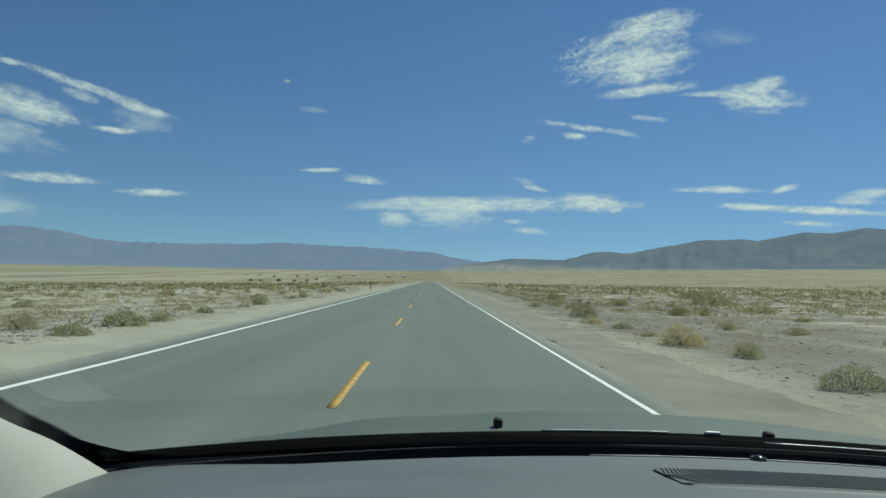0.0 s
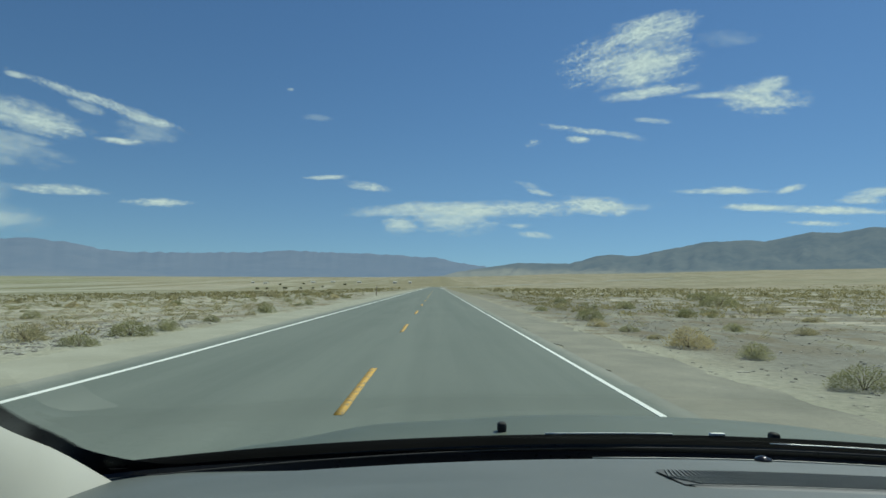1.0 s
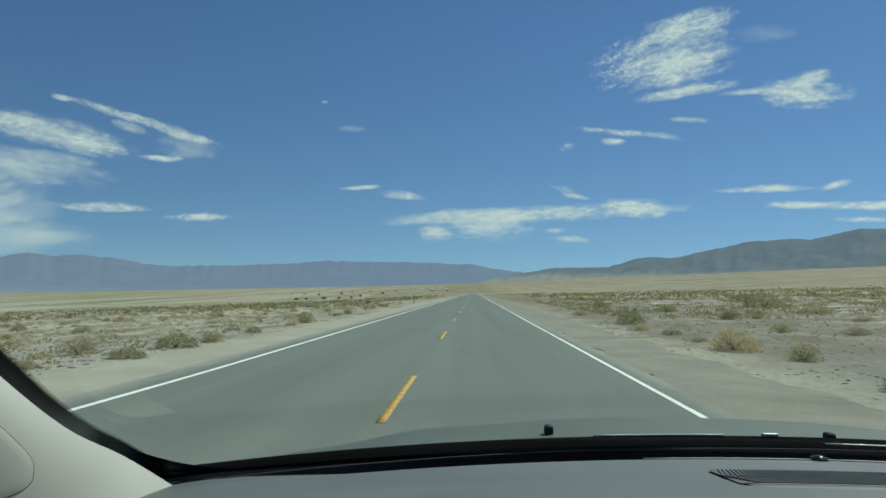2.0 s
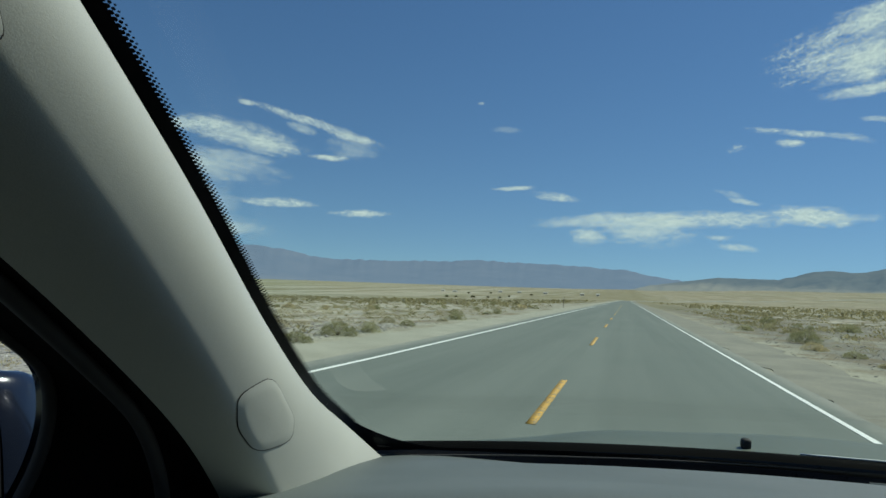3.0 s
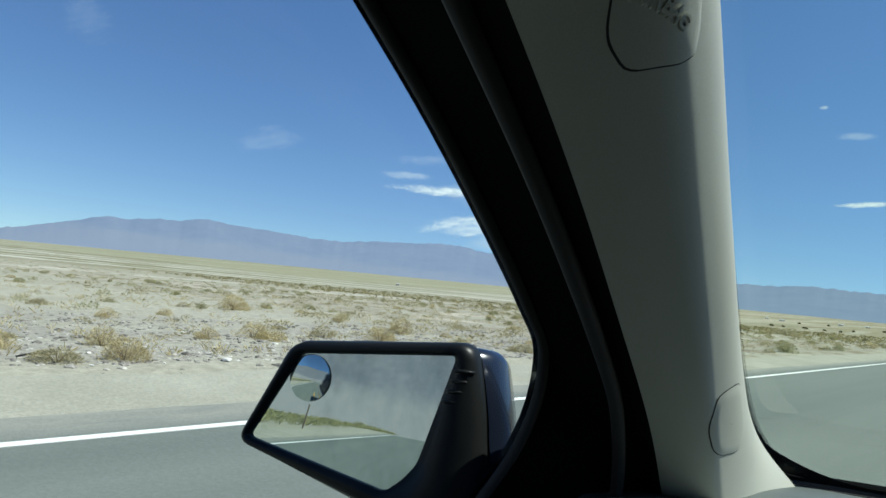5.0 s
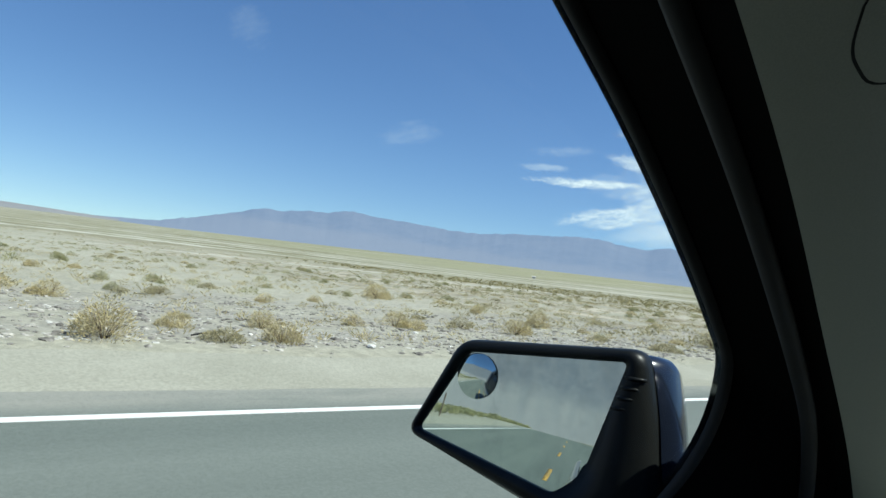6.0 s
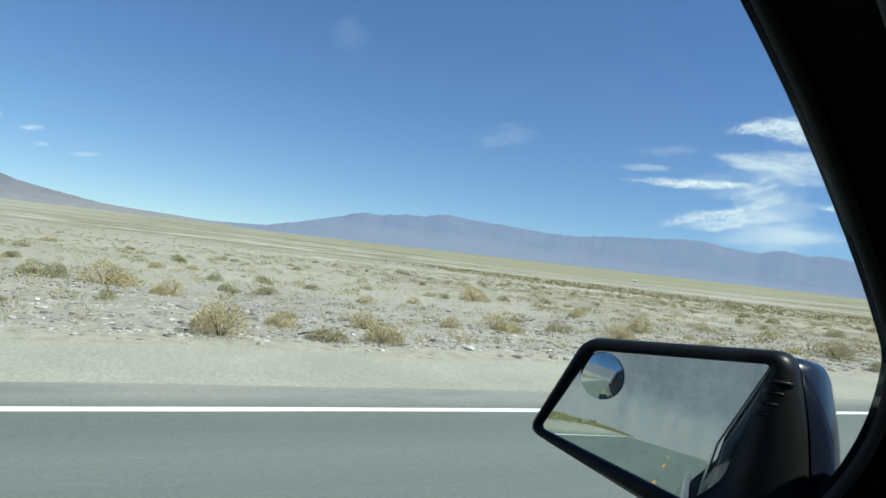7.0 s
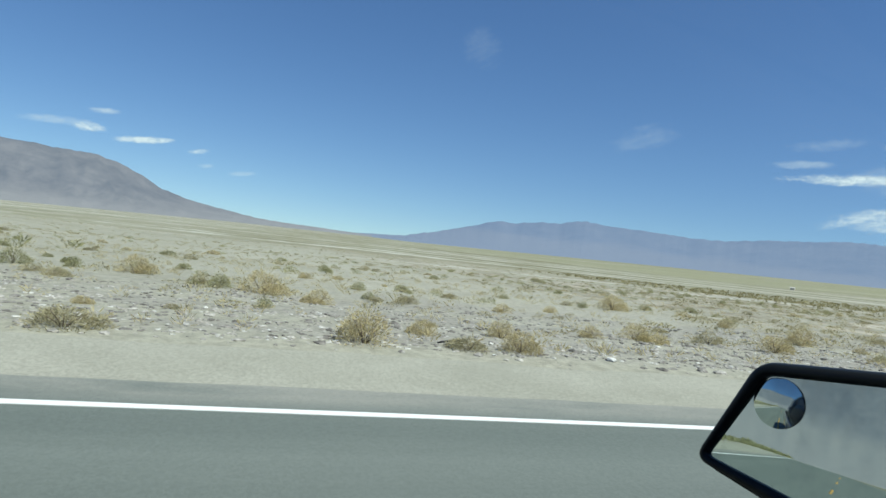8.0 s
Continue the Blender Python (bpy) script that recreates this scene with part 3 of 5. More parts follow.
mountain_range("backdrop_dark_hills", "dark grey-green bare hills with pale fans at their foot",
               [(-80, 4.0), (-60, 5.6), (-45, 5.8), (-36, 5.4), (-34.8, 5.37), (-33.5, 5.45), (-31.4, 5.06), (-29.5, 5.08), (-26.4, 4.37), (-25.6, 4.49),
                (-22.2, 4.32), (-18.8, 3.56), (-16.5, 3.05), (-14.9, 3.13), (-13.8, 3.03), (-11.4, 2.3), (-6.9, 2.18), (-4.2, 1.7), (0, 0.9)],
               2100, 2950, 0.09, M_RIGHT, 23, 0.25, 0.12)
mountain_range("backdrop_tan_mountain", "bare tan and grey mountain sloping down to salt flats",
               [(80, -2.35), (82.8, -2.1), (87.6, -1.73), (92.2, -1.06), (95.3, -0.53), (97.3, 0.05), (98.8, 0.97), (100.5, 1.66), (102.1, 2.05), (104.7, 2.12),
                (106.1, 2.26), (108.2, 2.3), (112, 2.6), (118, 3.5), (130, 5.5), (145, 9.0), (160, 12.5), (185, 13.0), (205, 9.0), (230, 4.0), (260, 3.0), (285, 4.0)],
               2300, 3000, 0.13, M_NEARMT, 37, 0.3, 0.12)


# ---------------------------------------------------------------- clouds
def cloud(label, puffs, seed):
    """One cloud: thin banks of vapour, each bearing, height, width and depth in degrees, slant, density and, where it breaks up, fill and curdling."""
    verts, faces, env, body, curdle, place = [], [], [], [], [], []
    for k, (az, el, w, h, tilt, thick, *more) in enumerate(puffs):
        fill, curd = more[0] if more else 1.0, more[1] if len(more) > 1 else 0.5
        c = way(az, el)
        right = Vector((c.y, -c.x, 0)).normalized()
        up = right.cross(c).normalized()
        ca, sa = math.cos(radians(-tilt)), math.sin(radians(-tilt))
        nx, ny = max(10, min(60, int(w * 5))), max(8, min(24, int(h * 8)))
        base = len(verts)
        for j in range(ny + 1):
            for i in range(nx + 1):
                u, v = (2 * i / nx - 1) * 1.5, (2 * j / ny - 1) * 1.9
                a, b = u * w / 2, v * h / 2
                p, q = a * ca - b * sa, a * sa + b * ca
                e = fill - max(fill, 0.8) * (u * u + v * v * (1.0 if v < 0 else 1.25))
                rim = max(abs(u) / 1.5, abs(v) / 1.9)
                env.append(max(-1.5, e) - 1.5 * max(0.0, rim - 0.85) / 0.15)
                body.append(thick)
                curdle.append(curd)
                place += [a + seed * 7.3 + k * 3.1, b + seed * 1.7, seed]
                verts.append((c + right * math.tan(radians(p)) + up * math.tan(radians(q))).normalized() * (4500 - 7 * k - 0.3 * seed))
        for j in range(ny):
            for i in range(nx):
                faces.append([base + n for n in (j * (nx + 1) + i, j * (nx + 1) + i + 1, (j + 1) * (nx + 1) + i + 1, (j + 1) * (nx + 1) + i)])
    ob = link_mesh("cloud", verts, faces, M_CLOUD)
    for name, values in (("vapour", env), ("body", body), ("curdle", curdle)):
        ob.data.attributes.new(name, "FLOAT", "POINT").data.foreach_set("value", values)
    ob.data.attributes.new("bank", "FLOAT_VECTOR", "POINT").data.foreach_set("vector", place)
    ob.visible_shadow = False
    return tagged(ob, label, "cloud", "clouds in the desert sky", "structure")


W1, W2, W3, W4 = ("white fleecy cloud breaking up along one side", "thin white streak of cloud", "low white cloud bank over the mountains",
                  "faint veil of thin cloud")
cloud(W1, [(-17.5, 21.2, 6.3, 2.43, -9, 1), (-17.0, 18.6, 7.9, 2.93, -9, 1), (-17.8, 16.5, 6.9, 1.08, -6, 0.95), (-12.6, 18.9, 5.2, 3.9, -19, 0.9, 0.35, 1.1), (-14.4, 20.3, 4.2, 2.0, -24, 0.85, 0.35, 1.1), (-23.7, 20.2, 4.0, 1.16, 5, 0.25)], 1.0)
cloud("small bright white cloud with a ragged tail", [(-26.2, 15.4, 5.5, 2.11, 8, 1), (-26.4, 16.4, 3.1, 1.11, -6, 0.9), (-22.4, 16.0, 3.7, 0.52, 1, 0.8)], 2.0)
cloud(W2, [(-12.4, 13.5, 7.0, 0.56, 8, 1), (-11.7, 12.8, 2.0, 0.61, -1, 1), (-7.9, 12.5, 1.4, 0.62, -11, 0.8, 0.6, 0.9), (-16.2, 13.0, 2.7, 0.54, 16, 0.5, 0.6, 0.9)], 3.0)
cloud(W2, [(-17.9, 14.2, 2.8, 0.50, 6, 0.7)], 4.0)
cloud(W2, [(-23.4, 8.4, 6.7, 0.50, 1, 1), (-23.7, 8.5, 2.5, 0.76, 0, 1), (-28.4, 8.5, 2.1, 0.61, -13, 0.9)], 5.0)
cloud("long flat white cloud low over dark hills", [(-30.2, 6.8, 11.6, 0.64, 3, 1), (-26.1, 7.1, 4.4, 0.62, 2, 0.9), (-33.5, 7.9, 3.8, 0.83, -6, 0.8), (-33.1, 7.4, 3.2, 0.50, 1, 0.9)], 6.0)
cloud(W2, [(-30.0, 5.8, 3.6, 0.43, 2, 0.95)], 7.0)
cloud(W3, [(-4.9, 6.8, 22.6, 1.27, -3, 0.85), (-13.3, 7.3, 5.6, 1.43, 2, 1), (-15.2, 6.9, 2.3, 0.95, -1, 1), (3.5, 5.1, 2.7, 1.47, -3, 0.85), (-1.5, 5.9, 7.3, 2.55, -3, 0.75), (1.5, 6.7, 9.8, 1.07, -6, 0.7)], 8.0)
cloud(W2, [(-7.0, 5.4, 2.1, 0.49, -2, 0.7), (-8.2, 4.7, 3.1, 0.58, 3, 0.7)], 9.0)
cloud(W4, [(-7.5, 8.9, 2.1, 0.63, 13, 0.5), (-8.7, 8.3, 2.2, 0.43, 10, 0.7)], 10.0)
cloud(W2, [(9.7, 8.9, 3.7, 0.43, -5, 0.9), (6.4, 8.3, 3.8, 0.73, 6, 1)], 11.0)
cloud("tiny white puff of cloud", [(13.3, 15.9, 0.6, 0.3, -7, 0.55)], 12.0)
cloud(W4, [(11.0, 13.8, 2.3, 0.6, -1, 0.22)], 13.0)
cloud("thin white lens of cloud", [(22.9, 5.8, 5.0, 0.71, -4, 1)], 14.0)
cloud(W2, [(30.0, 6.2, 5.7, 0.82, -2, 0.95)], 15.0)
cloud(W4, [(33.7, 3.6, 5.2, 1.15, -5, 0.4)], 16.0)
cloud("slanting white streak of cloud", [(27.4, 13.0, 10.2, 0.8, 12, 0.75, 0.7, 0.7), (24.2, 12.1, 3.9, 0.7, 9, 0.9, 0.8, 0.6), (24.2, 11.3, 4.0, 1.93, 8, 0.35), (33.4, 14.0, 1.2, 0.44, 1, 0.8), (28.6, 12.5, 2.2, 0.84, 12, 0.5)], 17.0)
cloud(W1, [(33.5, 11.4, 9.0, 2.28, 7, 0.7), (32.0, 10.9, 5.6, 1.33, 5, 0.95), (26.1, 10.3, 3.3, 0.51, -1, 0.95), (38.4, 11.7, 2.2, 0.91, -4, 0.7)], 18.0)
cloud("broad thin white cloud drawn out sideways", [(35.1, 8.7, 9.6, 2.43, 3, 0.42, 0.9, 0.4), (33.9, 9.5, 5.9, 1.05, 1, 0.45)], 19.0)
cloud("pale hazy cloud rising behind the mountains", [(35.6, 5.4, 4.7, 5.15, -6, 0.28, 1.1, 0.25), (34.7, 3.6, 7.8, 2.19, -5, 0.22, 1.2, 0.25), (39.8, 7.1, 5.6, 2.49, -2, 0.2, 1, 0.3)], 20.0)
cloud(W2, [(42.8, 6.9, 8.6, 0.82, -3, 1), (46.2, 7.8, 4.0, 0.65, -3, 0.3)], 21.0)
cloud("hooked white cloud bank over the far range", [(36.9, 8.8, 7.1, 1.79, 8, 0.55), (39.6, 4.4, 8.2, 1.79, -10, 0.75), (37.2, 6.1, 3.5, 3.51, -17, 0.5), (36.6, 3.3, 7.2, 2.61, -8, 0.28, 1.2, 0.3)], 22.0)
cloud(W1, [(39.4, 11.5, 2.3, 0.87, -4, 0.8, 0.6, 0.9), (36.2, 11.8, 4.2, 1.70, -3, 0.8, 0.7, 0.9)], 23.0)
cloud(W4, [(57.9, 9.1, 4.8, 1.91, -17, 0.12), (44.5, 9.4, 5.2, 0.91, -6, 0.15)], 24.0)
cloud(W2, [(102.8, 4.1, 2.5, 0.76, -1, 1), (105.0, 4.2, 4.3, 0.58, -4, 0.45), (101.8, 5.4, 2.1, 0.43, -5, 0.5)], 25.0)
cloud(W2, [(98.8, 3.7, 3.9, 0.53, -7, 1)], 26.0)
cloud("tiny white puff of cloud", [(94.8, 3.4, 1.6, 0.41, -9, 0.8), (94.1, 2.3, 1.4, 0.41, -8, 0.4), (91.2, 2.1, 2.0, 0.42, -8, 0.25)], 27.0)
cloud(W4, [(72.5, 15.1, 2.8, 3.50, -30, 0.07)], 28.0)


# ---------------------------------------------------------------- plants and stones
def tufts(rng, count, width, height, blade, fat=1.0):
    """Verts and faces of a rounded clump of many small bent leaves and twig ends, dense inside and ragged outside."""
    v, f = [], []
    for _ in range(count):
        a, r = rng.uniform(0, 2 * math.pi), math.sqrt(rng.random())
        lift = rng.uniform(0.05, 1.0)
        rad = width / 2 * r * math.sqrt(max(0.05, 1 - (lift * 0.9) ** 2)) * rng.uniform(0.8, 1.12)
        p = Vector((math.cos(a) * rad, math.sin(a) * rad, height * lift * (1 - 0.25 * r * r) * rng.uniform(0.85, 1.1)))
        out = Vector((math.cos(a) * (0.3 + r), math.sin(a) * (0.3 + r), 0.5 + rng.random() * 0.9)).normalized()
        out = (out + Vector((rng.uniform(-.5, .5), rng.uniform(-.5, .5), rng.uniform(-.3, .3)))).normalized()
        side = out.cross(Vector((rng.uniform(-1, 1), rng.uniform(-1, 1), rng.uniform(-1, 1)))).normalized()
        ln, wd = blade * rng.uniform(0.7, 1.5), blade * fat * rng.uniform(0.05, 0.11)
        b = len(v)
        v += [p - side * wd, p + side * wd, p + out * ln * 0.6 + side * wd * 0.8 + Vector((0, 0, -0.04 * ln)), p + out * ln, p + out * ln * 0.6 - side * wd * 0.8]
        f += [(b, b + 1, b + 2, b + 4), (b + 4, b + 2, b + 3)]
    return v, f


def make_shrub(seed, width, height, count, material, label, blade=0.05):
    rng = random.Random(seed)
    v, f = tufts(rng, count, width, height, blade, 1.7)
    # a second, smaller lobe to one side breaks the outline
    for _ in range(2):
        a = rng.uniform(0, 6.28)
        v2, f2 = tufts(rng, count // 3, width * 0.5, height * rng.uniform(0.5, 0.8), blade, 1.7)
        b, off = len(v), Vector((math.cos(a), math.sin(a), 0)) * width * 0.36
        v += [p + off for p in v2]
        f += [tuple(k + b for k in q) for q in f2]
    ob = link_mesh("desert_shrub", v, f, material, smooth=False)
    bm = bmesh.new()
    for _ in range(9):
        a, s = rng.uniform(0, 6.28), rng.uniform(0.4, 0.9)
        e = Vector((math.cos(a) * width * 0.38 * s, math.sin(a) * width * 0.38 * s, height * rng.uniform(0.5, 0.85)))
        tube(bm, [(0, 0, -0.03), e * 0.45 + Vector((0, 0, 0.03)), e], 0.009, 5, 0.4)
    part("stems", bm, M_TWIG, ob, "thin brown woody stems")
    return tagged(ob, label, "shrub", "desert shrubs beside the road")


SHRUBS = {
    "tan": [make_shrub(s, 1.0, h, 1400, M_TAN, "dry tan desert shrub on sandy ground") for s, h in ((1, .62), (2, .75), (3, .5))],
    "green": [make_shrub(s, 1.0, h, 1400, M_GREEN, "olive green desert shrub on sandy ground") for s, h in ((4, .6), (5, .72))],
    "grey": [make_shrub(s, 1.0, h, 1200, M_GREY, "low grey-brown scrub bush on gravelly ground") for s, h in ((6, .45), (7, .58), (8, .38))],
}
FAR_SHRUBS = {
    "tan": [make_shrub(s, 1.0, h, 420, M_TAN, "dry tan desert shrub on sandy ground", 0.085) for s, h in ((11, .5), (12, .6))],
    "green": [make_shrub(s, 1.0, h, 420, M_GREEN, "olive green desert shrub on sandy ground", 0.085) for s, h in ((14, .5), (15, .6))],
    "grey": [make_shrub(s, 1.0, h, 380, M_GREY, "low grey-brown scrub bush on gravelly ground", 0.085) for s, h in ((16, .4), (17, .5))],
}
for group in (*SHRUBS.values(), *FAR_SHRUBS.values()):
    for k, ob in enumerate(group):
        ob.location = (-30 - 3 * k, -48 - len(group), ground_z(-30 - 3 * k, -48 - len(group)))


def plant(kind, x, y, width, rng, flat=1.0, kinds=SHRUBS):
    src = kinds[kind][rng.randrange(len(kinds[kind]))]
    ob = copy_thing(src, pose(x, y, ground_z(x, y) - 0.02, 0, 0, rng.uniform(0, 360)))
    ob.scale = (width * rng.uniform(0.9, 1.1), width * rng.uniform(0.9, 1.1), width * flat * rng.uniform(0.85, 1.15))


rng = random.Random(77)
# bushes along the far verge, seen from the driver's window
SIDE = [(-7.2, 1.2, .74), (-8.5, 2.2, .47), (-7.2, 2.4, .5), (-8.7, 3.4, .5), (-7.3, 3.1, .52), (-13.6, .2, .9), (-12.3, 1.2, .58), (-9.7, 5.4, .4),
        (-10.0, 6.4, .58), (-10.5, 8.3, .52), (-11.7, 11.7, .7), (-9.6, 9.0, .67), (-7.7, 11.2, .7), (-8.7, 14.5, .95), (-6.95, -1.7, .72), (-9.0, -2.0, .3), (-7.0, -2.9, .42)]
for x, y, w in SIDE:
    plant(rng.choice(("tan", "tan", "tan", "grey")), x, y, w * 1.02, rng, 0.78)
SIDE_LOW = [(-14.0, 3.3, .56), (-13.7, 5.4, .4), (-16.0, 7.7, .43), (-18.9, 11.3, 1.05), (-12.0, 8.3, .38), (-14.9, 12.4, .47), (-10.6, .2, .33), (-17.7, 2.8, .43), (-22.6, 2.9, .43),
            (-14.4, 2.5, .3), (-19.6, 10.0, .45), (-16.7, 5.1, .45), (-14.1, 16.7, .56), (-13.6, -.6, .52), (-16.1, -2.5, .84), (-13.7, -3.5, .53), (-14.1, -4.0, .43),
            (-15.4, -4.7, .61), (-9.2, -1.0, .24), (-14.1, -1.1, .24)]
for x, y, w in SIDE_LOW:
    plant(rng.choice(("grey", "green", "green", "tan")), x, y, w * 1.05, rng, 0.75)
AHEAD_LEFT = [(-6.9, 15.4, 1.1), (-6.7, 12.9, .75), (-6.8, 17.3, .85), (-7.0, 21.2, .7), (-7.1, 28.1, 1.2), (-7.0, 25.7, .55), (-20.5, 81.6, 3.0), (-7.4, 39.2, .85), (-7.9, 59.3, 1.0),
              (-16.7, 27.8, 1.1), (-8.5, 23.5, .75), (-9.7, 16.3, .6)]
for x, y, w in AHEAD_LEFT:
    plant(rng.choice(("green", "grey", "green")), x, y, w * 0.85, rng, 0.62)
AHEAD_RIGHT = [(6.9, 10.5, 1.1), (7.3, 14.9, .85), (12.9, 22.9, 1.05), (7.3, 30.6, 1.5), (6.9, 42.8, 1.2), (19.5, 38.5, 1.9), (17.5, 30.4, 1.15),
               (6.8, 17.5, 1.4), (10.7, 23.5, .9), (6.5, 26.3, .95), (7.0, 23.6, .75), (6.9, 20.3, .7), (13.3, 34.8, 1.35), (21.1, 49.0, 2.6), (13.5, 46.8, 1.7), (11.6, 61.3, 1.5),
               (28.1, 69.8, 3.2)]
for x, y, w in AHEAD_RIGHT:
    plant(rng.choice(("green", "tan", "grey", "green")), x, y, w * 0.95, rng, 0.62)
# scattered bushes of the middle distance
for _ in range(130):
    x, y = -(9 + 46 * rng.random() ** 1.2), rng.uniform(-24, 52)
    plant(rng.choice(("tan", "grey", "green", "green")), x, y, rng.uniform(0.2, 0.48) * (1 + (-x - 9) / 50), rng, 0.8, FAR_SHRUBS)
for _ in range(50):
    x, y = rng.uniform(9, 45), rng.uniform(14, 90)
    plant(rng.choice(("grey", "green", "grey", "tan")), x, y, rng.uniform(0.25, 0.6) * (1 + y / 140), rng, 0.8, FAR_SHRUBS)
for _ in range(30):
    x, y = -rng.uniform(7.4, 34), rng.uniform(30, 100)
    plant(rng.choice(("grey", "green", "tan")), x, y, rng.uniform(0.4, 0.8) * (1 + y / 150), rng, 0.75, FAR_SHRUBS)


def mass(name, template, spots, material, label, category):
    """Many small pieces as one mesh: spots are x, y, size, turn."""
    tv, tf = np.array([tuple(p) for p in template[0]]), template[1]
    vs, fs = [], []
    for k, (x, y, s, a) in enumerate(spots):
        c, n_ = math.cos(a), math.sin(a)
        r = tv * np.array([s * (0.8 + 0.4 * ((k * 37) % 10) / 10), s, s * (0.75 + 0.5 * ((k * 53) % 10) / 10)])
        vs.append(np.stack([x + r[:, 0] * c - r[:, 1] * n_, y + r[:, 0] * n_ + r[:, 1] * c, ground_z(x, y) + r[:, 2]], 1))
        b = k * len(tv)
        fs += [tuple(i + b for i in q) for q in tf]
    ob = link_mesh(name, np.concatenate(vs), fs, material, smooth=False)
    return tagged(ob, label, category, kind="stuff")


def scatter(n, xr, yr, size, seed, streak=0.0, near=0.0, fade=False):
    r, out = random.Random(seed), []
    while len(out) < n:
        x, y = r.uniform(*xr), r.uniform(*yr)
        if near:
            x = xr[0] + (xr[1] - xr[0]) * r.random() ** near
        if fade and r.random() < (y - yr[0]) / (yr[1] - yr[0]):
            continue
        if streak and fbm(x * 0.06, y * 0.025, seed, 4) < r.uniform(-streak, streak * 0.6):
            continue
        out.append((x, y, r.uniform(*size), r.uniform(0, 6.28)))
    return out


low = tufts(random.Random(5), 22, 1.0, 0.13, 0.09, 5.5)
fine_low = tufts(random.Random(15), 46, 1.0, 0.30, 0.085, 3.4)
mass("far_scrub", low, scatter(2900, (-36, -190), (-80, 190), (0.3, 0.9), 1, 0.7, 1.6), M_GREY, "scattered grey-tan scrub over the plain", "scrub")
mass("near_scrub", fine_low, scatter(2300, (-9.5, -70), (-26, 60), (0.14, 0.56), 16, 0.6, 1.1), M_GREY, "small yellowish scrub tufts over sand and gravel", "scrub")
mass("far_scrub", tufts(random.Random(25), 150, 1.0, 0.40, 0.085, 2.4), scatter(330, (-14, -75), (-34, 70), (0.25, 0.7), 31, 0.6, 1.1), M_GREEN, "low olive scrub dotted over the plain", "scrub")
mass("far_scrub", low, scatter(1500, (-9, -130), (60, 260), (0.4, 1.25), 2, 0.8, 0.0, True), M_SCRUB, "scattered brown and olive scrub over the plain", "scrub")
mass("far_scrub", low, scatter(3000, (8, 120), (34, 135), (0.4, 1.5), 3, 0.9, 0.0, True), M_SCRUB, "patches of brown and olive scrub over gravel", "scrub")
flat_low = tufts(random.Random(28), 11, 1.0, 0.24, 0.15, 8.0)
mass("far_scrub", flat_low, scatter(2600, (14, 240), (85, 420), (0.8, 2.3), 9, 0.7, 0.0, True), M_SCRUB, "scattered brown scrub on the far slope", "scrub")
mass("far_scrub", flat_low, scatter(1500, (-12, -170), (70, 330), (0.8, 2.0), 19, 0.7, 0.0, True), M_SCRUB, "scattered brown scrub far ahead on the plain", "scrub")
mass("near_scrub", fine_low, scatter(800, (6.8, 50), (10, 75), (0.10, 0.5), 4, 0.7), M_GREY, "scattered grey scrub over gravel", "scrub")
mass("near_scrub", fine_low, scatter(800, (-7.5, -60), (12, 75), (0.12, 0.7), 10, 0.8, 1.3), M_SCRUB, "low brown scrub beside the road", "scrub")
mass("dry_grass", tufts(random.Random(6), 22, 1.0, 0.5, 0.35), scatter(1500, (-7.5, -40), (-18, 45), (0.08, 0.26), 6, 0.4, 1.4), M_TAN,
     "small tufts of dry tan grass among stones", "grass")
mass("dry_grass", tufts(random.Random(7), 22, 1.0, 0.5, 0.35), scatter(1100, (-7.3, -32), (-110, -7), (0.3, 0.85), 8, 0.5, 1.6), M_GREEN,
     "olive grass beside the road behind the car", "grass")


def stone_template(seed):
    bm = bmesh.new()
    bmesh.ops.create_icosphere(bm, subdivisions=1, radius=0.5)
    r = random.Random(seed)
    for v in bm.verts:
        v.co = Vector((v.co.x * 1.2, v.co.y * 0.9, v.co.z * 0.45)) * r.uniform(0.75, 1.2)
    out = [v.co.copy() for v in bm.verts], [tuple(v.index for v in f.verts) for f in bm.faces]
    bm.free()
    return out


mass("stones", stone_template(1), scatter(8500, (-7.0, -14), (-12, 22), (0.02, 0.095), 11, 0.0, 1.2), M_STONE, "loose grey and pale stones beside the shoulder", "stones")
mass("stones", stone_template(2), scatter(5200, (4.3, 26), (3, 60), (0.02, 0.11), 12, 0.0, 1.5), M_STONE, "loose grey stones on gravel", "stones")
mass("stones", stone_template(5), scatter(1300, (-6.9, -11.5), (-12, 24), (0.02, 0.08), 21, 0.0, 1.3), M_PALE, "loose chalky pale stones beside the shoulder", "stones")
mass("stones", stone_template(6), scatter(700, (-6.7, -10.5), (-12, 24), (0.05, 0.15), 22, 0.0, 1.3), M_STONE, "larger flat grey stones on the verge", "stones")
mass("clods", stone_template(4), scatter(900, (-5.02, -5.32), (-12, 45), (0.012, 0.05), 14), M_STONE, "dark clods along the ragged asphalt edge", "stones")
mass("stones", stone_template(3), scatter(700, (-5.5, -7.2), (-12, 40), (0.012, 0.045), 13), M_STONE, "small stones scattered on the shoulder", "stones")


